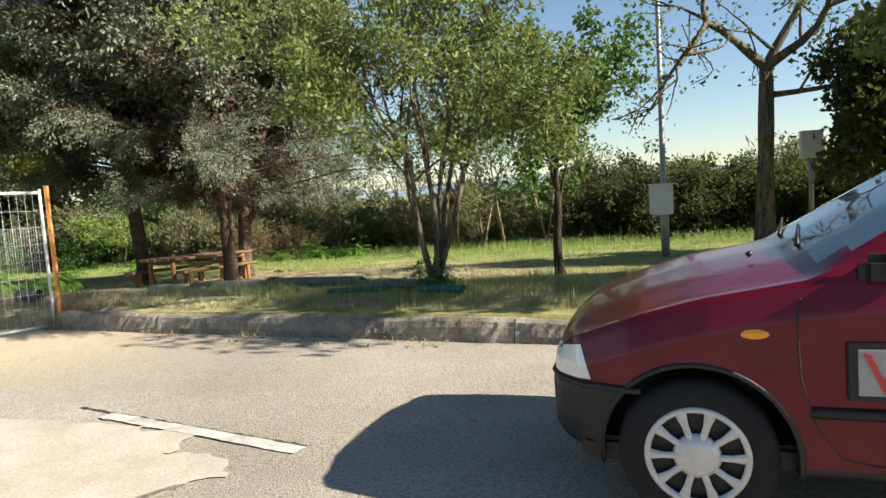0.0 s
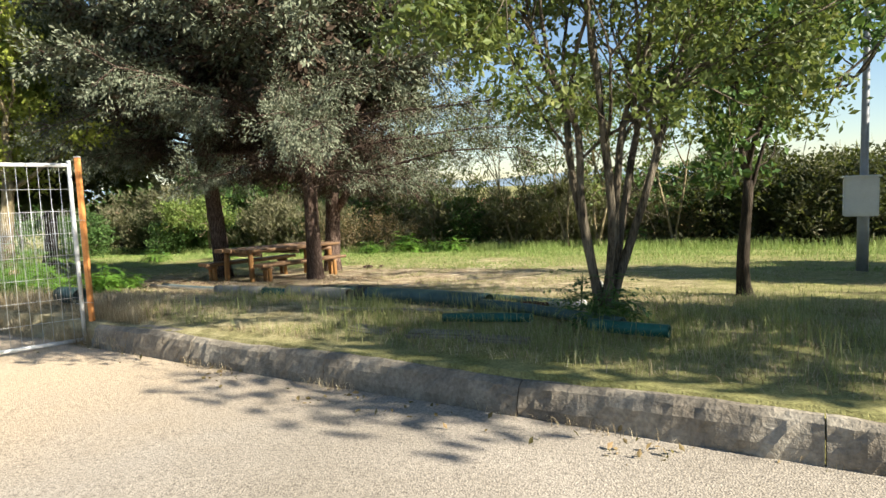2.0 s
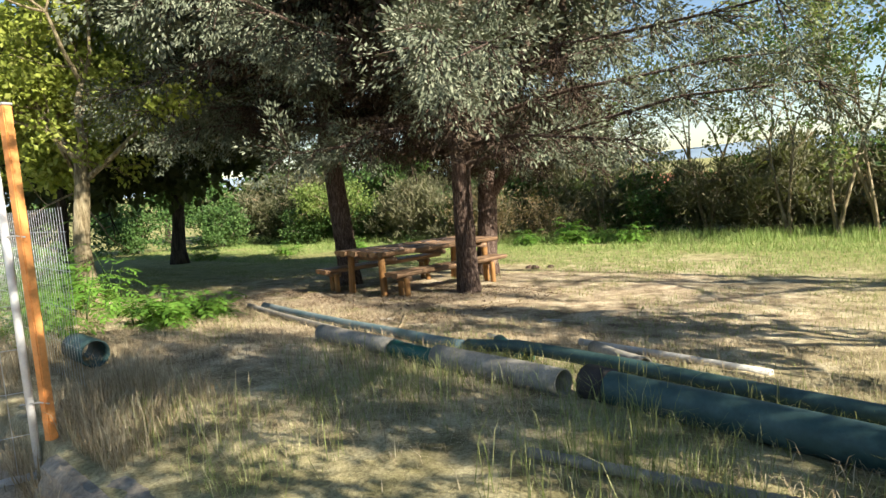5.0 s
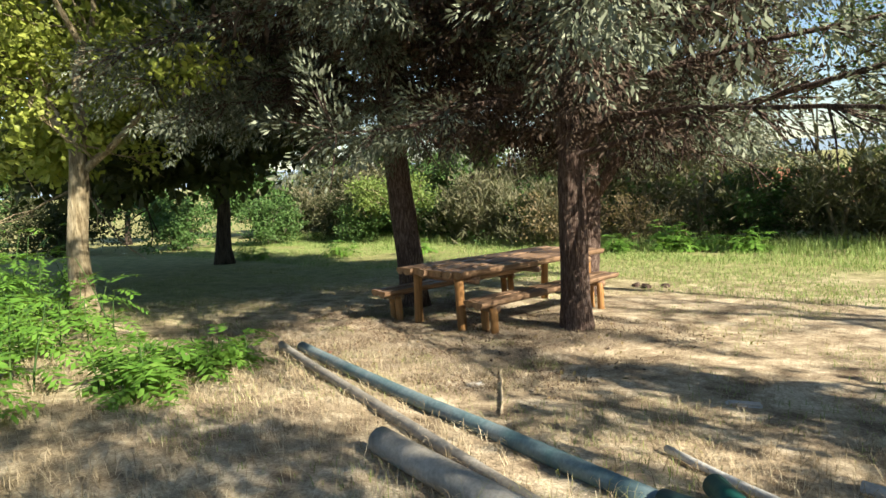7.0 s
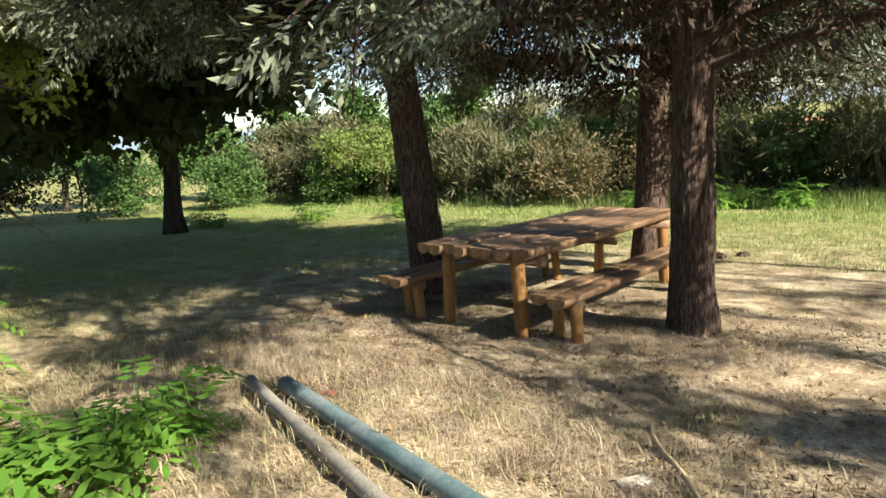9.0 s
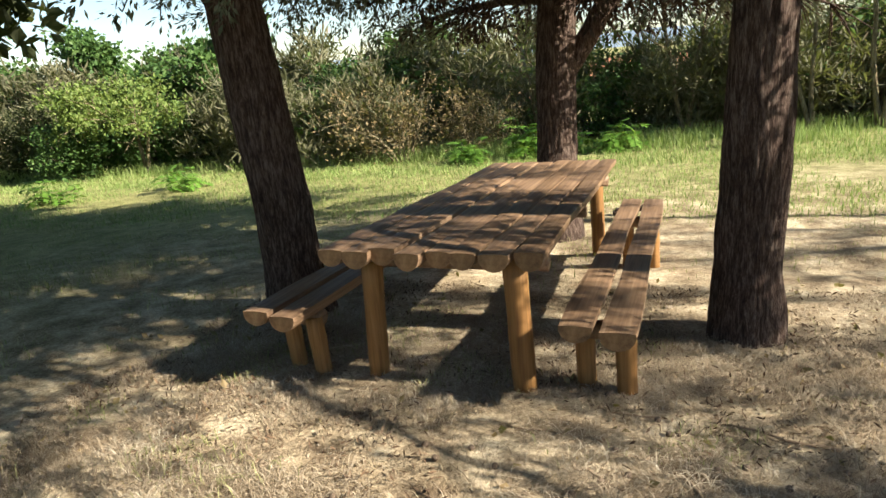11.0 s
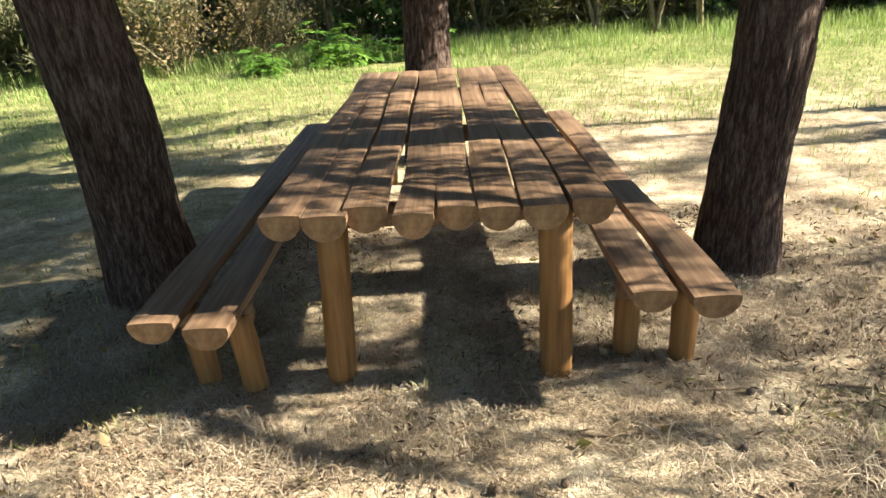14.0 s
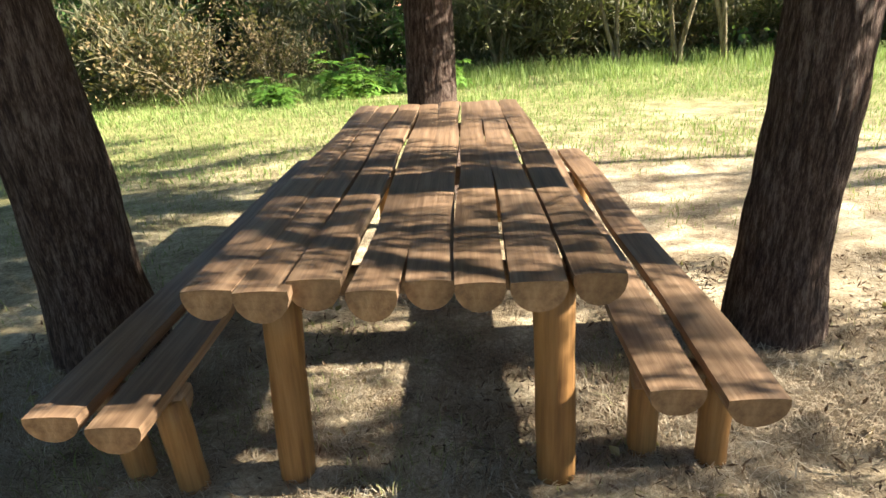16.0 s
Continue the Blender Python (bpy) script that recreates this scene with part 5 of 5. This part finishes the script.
RUBBER = plain("tyre_rubber", (0.011, 0.011, 0.012), 0.85)
COVER = plain("silver_wheel_cover", (0.58, 0.58, 0.58), 0.35, 0.35)
AMBER = plain("amber_lens", (0.85, 0.36, 0.02), 0.25, 0, 0.5)
LAMP = plain("clear_headlamp", (0.70, 0.70, 0.68), 0.12, 0.1, 0.7, 0.1)
GLASS, gn_, gl_, gb_ = material("tinted_car_glass", 0.03, 0, 0.6)
gb_.inputs["Base Color"].default_value = (0.30, 0.42, 0.44, 1)
gb_.inputs["Transmission Weight"].default_value = 0.55
SIGN_RED = plain("sign_red", (0.62, 0.05, 0.05), 0.5)
SIGN_GREY = plain("sign_grey", (0.36, 0.35, 0.34), 0.5)

car = tagged(new("car"), "dark red small hatchback with black bumpers parked on the road", "car")
L_CAR, HALF = 3.76, 0.815
TOPS = ((0, 0.50), (0.05, 0.66), (0.16, 0.735), (0.5, 0.84), (0.8, 0.905), (1.12, 0.96), (1.25, 1.04), (1.85, 1.38), (2.1, 1.43), (2.6, 1.455), (3.2, 1.42), (3.45, 1.33), (3.68, 0.92), (3.74, 0.7), (3.76, 0.5))
BELT = ((0, 0.46), (0.05, 0.60), (0.16, 0.68), (0.5, 0.79), (0.8, 0.86), (1.12, 0.915), (1.4, 0.94), (3.3, 1.0), (3.6, 0.88), (3.76, 0.46))
WIDE = ((0, 0.40), (0.02, 0.52), (0.08, 0.63), (0.2, 0.715), (0.45, 0.79), (0.8, HALF), (3.1, HALF), (3.5, 0.77), (3.7, 0.66), (3.76, 0.5))


def curve(table, x):
    return float(np.interp(x, [q[0] for q in table], [q[1] for q in table]))


def section(x):
    """Half outline (y, z) of the body at x from the sill to the middle of the roof."""
    w, zt, zb = curve(WIDE, x), curve(TOPS, x), curve(BELT, x)
    glassy = max(0.0, zt - zb - 0.07)
    tum = min(0.24, glassy * 0.55)
    low = 0.19 if x > 0.6 else 0.24 - 0.05 * x / 0.6
    key = [(w - 0.10, low), (w - 0.02, low + 0.05), (w, 0.36), (w + 0.006, 0.5), (w - 0.004, zb - 0.10), (w - 0.035, zb), (w - 0.05 - tum * 0.6, zb + (zt - zb) * 0.5), (w - 0.10 - tum, zt - 0.03), (w * 0.55, zt + 0.012), (0, zt + 0.022)]
    key = np.array(key)
    key[4:, 1] = np.maximum.accumulate(np.maximum(key[4:, 1], 0.505 if zt > 0.51 else 0))
    seg = np.r_[0, np.cumsum(np.linalg.norm(np.diff(key, axis=0), axis=1))]
    t = np.r_[np.linspace(0, seg[5], 40), np.linspace(seg[5], seg[7], 12)[1:], np.linspace(seg[7], seg[-1], 10)[1:]]
    return np.stack([np.interp(t, seg, key[:, 0]), np.interp(t, seg, key[:, 1])], 1)


sx = np.r_[np.linspace(0, 0.3, 14), np.linspace(0.3, L_CAR - 0.2, 260)[1:], np.linspace(L_CAR - 0.2, L_CAR, 10)[1:]]
rings = []
for x in sx:
    h = section(x)
    full = np.r_[h * [-1, 1], h[::-1][1:]]
    rings.append(np.c_[np.full(len(full), x), full])
rings = np.array(rings)
rings[:, :, 0] = np.where(rings[:, :, 0] < 0.74, 0.74 - (0.74 - rings[:, :, 0]) * 0.80, rings[:, :, 0])
WHEEL_X, WHEEL_R = (0.74, 3.18), 0.288
faces = {"body": [], "bumper": [], "window": [], "windscreen": [], "sill": []}
K = rings.shape[1]
flat_v = rings.reshape(-1, 3)
for i in range(len(sx) - 1):
    for j in range(K - 1):
        q = (i * K + j, i * K + j + 1, (i + 1) * K + j + 1, (i + 1) * K + j)
        c = flat_v[list(q)].mean(0)
        if any(math.hypot(c[0] - wx, c[2] - WHEEL_R) < 0.345 for wx in WHEEL_X) and abs(c[1]) > 0.55:
            continue
        x, y, z = c
        zt, zb = curve(TOPS, x), curve(BELT, x)
        if x < 0.62 and z < 0.53 or x > 3.3 and z < 0.5:
            faces["bumper"].append(q)
        elif z < 0.27:
            faces["sill"].append(q)
        elif 1.18 < x < 1.86 and z > zt - 0.035 and abs(y) < curve(WIDE, x) - 0.17:
            faces["windscreen"].append(q)
        elif 1.55 < x < 3.3 and zb + 0.03 < z < zt - 0.075 and abs(y) > 0.4 and abs(x - 2.42) > 0.035:
            faces["window"].append(q)
        else:
            faces["body"].append(q)
CAR_MAT = {"body": CAR_RED, "bumper": BLACK_PLASTIC, "window": GLASS, "windscreen": GLASS, "sill": BLACK_PLASTIC}


def sub_mesh(name, fs):
    used = sorted({i for f in fs for i in f})
    at = {k: n for n, k in enumerate(used)}
    me = bpy.data.meshes.new(name)
    me.from_pydata([tuple(flat_v[k]) for k in used], [], [tuple(at[i] for i in reversed(f)) for f in fs])
    me.polygons.foreach_set("use_smooth", [True] * len(fs))
    me.update()
    return me


for nm, fs in faces.items():
    if nm in ("window", "sill"):
        for side in (-1, 1):
            fss = [f for f in fs if flat_v[list(f)].mean(0)[1] * side > 0]
            link_mesh(nm, sub_mesh(nm, fss), CAR_MAT[nm], car)
    elif nm == "bumper":
        for front in (True, False):
            link_mesh(nm, sub_mesh(nm, [f for f in fs if (flat_v[f[0]][0] < 1.8) == front]), CAR_MAT[nm], car)
    else:
        link_mesh(nm, sub_mesh(nm, fs), CAR_MAT[nm], car)
part("floor_pan", box_bm(3.2, 1.44, 0.10, (1.9, 0, 0.26), 0.02), BLACK_PLASTIC, car)
part("cabin_lining", box_bm(2.0, 1.2, 0.45, (2.35, 0, 0.62), 0.05), BLACK_PLASTIC, car)


def lathe(profile, segs=40):
    """Turned shape round the y axis; profile of (radius, y)."""
    vs, fs = [], []
    m = len(profile)
    for s in range(segs):
        a = 2 * math.pi * s / segs
        vs += [(r * math.cos(a), y, r * math.sin(a)) for r, y in profile]
    for s in range(segs):
        q = (s + 1) % segs
        for k in range(m - 1):
            fs.append((s * m + k, s * m + k + 1, q * m + k + 1, q * m + k))
    return vs, fs


def wheel(x, side):
    w = new("wheel")
    w.parent = car
    w.location = (x, side * (HALF - 0.095), WHEEL_R)
    if side > 0:
        w.rotation_euler = (0, 0, math.pi)
    R = WHEEL_R
    bag = Bag()
    bag.add(*lathe([(R * 0.64, -0.085), (R * 0.74, -0.095), (R * 0.9, -0.09), (R * 0.985, -0.068), (R, -0.03), (R, 0.03), (R * 0.985, 0.07), (R * 0.7, 0.09), (R * 0.62, 0.06)]))
    link_mesh("tyre", bag.mesh("tyre"), RUBBER, w)
    bag = Bag()
    bag.add(*lathe([(R * 0.665, -0.080), (R * 0.655, -0.094), (R * 0.60, -0.096), (R * 0.575, -0.082)]))
    link_mesh("rim", bag.mesh("rim"), COVER, w, "silver plastic wheel cover rim")
    bag = Bag()
    bag.add(*lathe([(0.001, -0.104), (R * 0.15, -0.103), (R * 0.27, -0.094), (R * 0.30, -0.078)]))
    link_mesh("hub_cap", bag.mesh("hub_cap"), COVER, w)
    for k in range(10):
        a = 2 * math.pi * k / 10
        c, s = math.cos(a), math.sin(a)
        v = []
        for r, hw, y in ((R * 0.24, 0.013, -0.096), (R * 0.42, 0.0125, -0.098), (R * 0.60, 0.022, -0.093)):
            for o, yy in ((-hw, y + 0.008), (-hw * 0.5, y), (hw * 0.5, y), (hw, y + 0.008)):
                v.append((r * c - o * s, yy, r * s + o * c))
        spoke = Bag()
        spoke.add(v, [(i * 4 + j, i * 4 + j + 1, i * 4 + j + 5, i * 4 + j + 4) for i in range(2) for j in range(3)])
        link_mesh("spoke", spoke.mesh("spoke"), COVER, w)
    bag = Bag()
    bag.add(*lathe([(0.001, -0.055), (R * 0.64, -0.06)]))
    link_mesh("brake_disc", bag.mesh("brake_disc"), BLACK_PLASTIC, w)


for wx in WHEEL_X:
    for sd in (-1, 1):
        wheel(wx, sd)
        arch = [(wx + 0.350 * math.cos(a), sd * (curve(WIDE, wx + 0.35 * math.cos(a)) - 0.002), WHEEL_R + 0.350 * math.sin(a)) for a in np.linspace(-0.15, math.pi + 0.15, 25)]
        tube_part("arch_lip", arch, [0.011] * 25, BLACK_PLASTIC, car, segs=8)
        bag = Bag()
        inner = [(wx + 0.352 * math.cos(a), WHEEL_R + 0.352 * math.sin(a)) for a in np.linspace(-0.2, math.pi + 0.2, 21)]
        vs = [(x, sd * HALF * 0.975, z) for x, z in inner] + [(x, sd * 0.5, z) for x, z in inner]
        bag.add(vs, [(i, i + 1, 22 + i, 21 + i) for i in range(20)])
        link_mesh("wheel_well", bag.mesh("wheel_well"), BLACK_PLASTIC, car)


def side_y(x, z, out=0.0):
    h = section(x)
    return -(float(np.interp(z, h[:51, 1], h[:51, 0])) + out)


for sd in (-1, 1):
    def seam(pts, r, mat, nm):
        return tube_part(nm, [(x, sd * (side_y(x, z, 0.0005)), z) for x, z in pts], [r] * len(pts), mat, car, segs=5)
    seam([(1.10, 0.88), (1.085, 0.8), (1.09, 0.6), (1.14, 0.42), (1.22, 0.31), (1.32, 0.29), (1.9, 0.285), (2.40, 0.285)], 0.0035, BLACK_PLASTIC, "door_seam")
    seam([(2.42, 0.95), (2.42, 0.7), (2.42, 0.285)], 0.0035, BLACK_PLASTIC, "door_seam")
    seam([(1.12, 0.48), (1.6, 0.475), (2.0, 0.48), (2.4, 0.48)], 0.022, BLACK_PLASTIC, "rubbing_strip")
    bm = bmesh.new()
    bmesh.ops.create_uvsphere(bm, u_segments=16, v_segments=8, radius=1)
    bmesh.ops.transform(bm, matrix=Matrix.Translation((0.95, sd * side_y(0.95, 0.755, -0.004), 0.755)) @ Matrix.Diagonal((0.05, 0.014, 0.019, 1)), verts=bm.verts)
    part("indicator", bm, AMBER, car, "amber side indicator")
    if sd < 0:
        continue
    mir = part("mirror", box_bm(0.11, 0.19, 0.14, (1.42, sd * side_y(1.42, 0.98, 0.10), 1.0), 0.05, 12 * sd), CAR_RED, car)
    part("mirror_glass", box_bm(0.008, 0.15, 0.10, (1.474, sd * side_y(1.42, 0.98, 0.10), 1.0), 0.003, 12 * sd), LAMP, mir)
    part("mirror_foot", box_bm(0.16, 0.07, 0.12, (1.36, sd * side_y(1.36, 0.95, 0.0), 0.965), 0.03, 0), BLACK_PLASTIC, mir)
    part("door_handle", box_bm(0.16, 0.03, 0.035, (2.2, sd * side_y(2.2, 0.8, 0.008), 0.80), 0.01), BLACK_PLASTIC, car)
    sg = part("sign_plate", box_bm(0.66, 0.012, 0.20, (1.56, sd * side_y(1.93, 0.60, 0.010), 0.63), 0.004), BLACK_PLASTIC, car)
    part("sign_face", box_bm(0.60, 0.006, 0.16, (1.56, sd * side_y(1.93, 0.60, 0.019), 0.63), 0.002), SIGN_GREY, sg)
for sd in (-1,):
    cu = bpy.data.curves.new("letter", "FONT")
    cu.body, cu.size, cu.extrude = "V", 0.20, 0.002
    tmp = new("letter", cu)
    me = bpy.data.meshes.new_from_object(tmp.evaluated_get(bpy.context.evaluated_depsgraph_get()))
    bpy.data.objects.remove(tmp)
    me.name = "letter"
    lt = link_mesh("letter", me, SIGN_RED, bpy.data.objects["sign_plate"])
    lt.matrix_basis = pose(1.275, side_y(1.93, 0.60, 0.026), 0.56, 90, 0, 0)
for k, y0 in enumerate((-0.35, 0.15)):
    wp = [(x, y0 + (x - 1.16) * 6, curve(TOPS, x) + 0.026) for x in (1.17, 1.21, 1.25)]
    tube_part("wiper", wp, [0.010, 0.008, 0.006], BLACK_PLASTIC, car, segs=6)
tube_part("washer_jet", [(0.98, -0.28, 0.975), (0.99, -0.28, 0.985), (1.0, -0.28, 0.99)], [0.012, 0.012, 0.008], BLACK_PLASTIC, car, segs=8)


def squeeze(x):
    return 0.74 - (0.74 - x) * 0.80 if x < 0.74 else x


def side_patch(name, corners, mat, side, out, nu=12, nv=7):
    """A smooth pane that follows the body between four (x, z) corners, slightly proud of it."""
    vs, fs = [], []
    for i in range(nu):
        for j in range(nv):
            u, w = i / (nu - 1), j / (nv - 1)
            x = (corners[0][0] * (1 - u) + corners[1][0] * u) * (1 - w) + (corners[3][0] * (1 - u) + corners[2][0] * u) * w
            z = (corners[0][1] * (1 - u) + corners[1][1] * u) * (1 - w) + (corners[3][1] * (1 - u) + corners[2][1] * u) * w
            puff = out * (0.35 + 2.6 * u * (1 - u) * 4 * w * (1 - w) / 4)
            vs.append((squeeze(x) - puff * 0.6, side * side_y(x, z, puff), z))
    for i in range(nu - 1):
        for j in range(nv - 1):
            q = (i * nv + j, (i + 1) * nv + j, (i + 1) * nv + j + 1, i * nv + j + 1)
            fs.append(q if side > 0 else q[::-1])
    me = bpy.data.meshes.new(name)
    me.from_pydata(vs, [], fs)
    me.polygons.foreach_set("use_smooth", [True] * len(fs))
    me.update()
    return link_mesh(name, me, mat, car)


for side in (1, -1):
    side_patch("headlamp", [(0.045, 0.55), (0.26, 0.553), (0.21, 0.685), (0.065, 0.655)], LAMP, side, 0.010)
    rim = [(squeeze(x), side * side_y(x, 0.53, 0.003), 0.53) for x in np.linspace(0.03, 0.50, 16)]
    tube_part("bumper_edge", rim, [0.014] * 16, BLACK_PLASTIC, car, segs=8)
front_rim = [(squeeze(0.03) - 0.012 * (1 - abs(k) ** 2), k * 0.5, 0.53) for k in np.linspace(-1, 1, 15)]
tube_part("bumper_edge", front_rim, [0.014] * 15, BLACK_PLASTIC, car, segs=8)
CAR_AT = spot(0.05, 2.98)
car.matrix_basis = Matrix.Translation((CAR_AT.x - 0.74 * 1.03, CAR_AT.y + 0.76 * 1.03, CAR_AT.z - 0.004)) @ Matrix.Rotation(-0.012, 4, "Y") @ Matrix.Scale(1.03, 4)
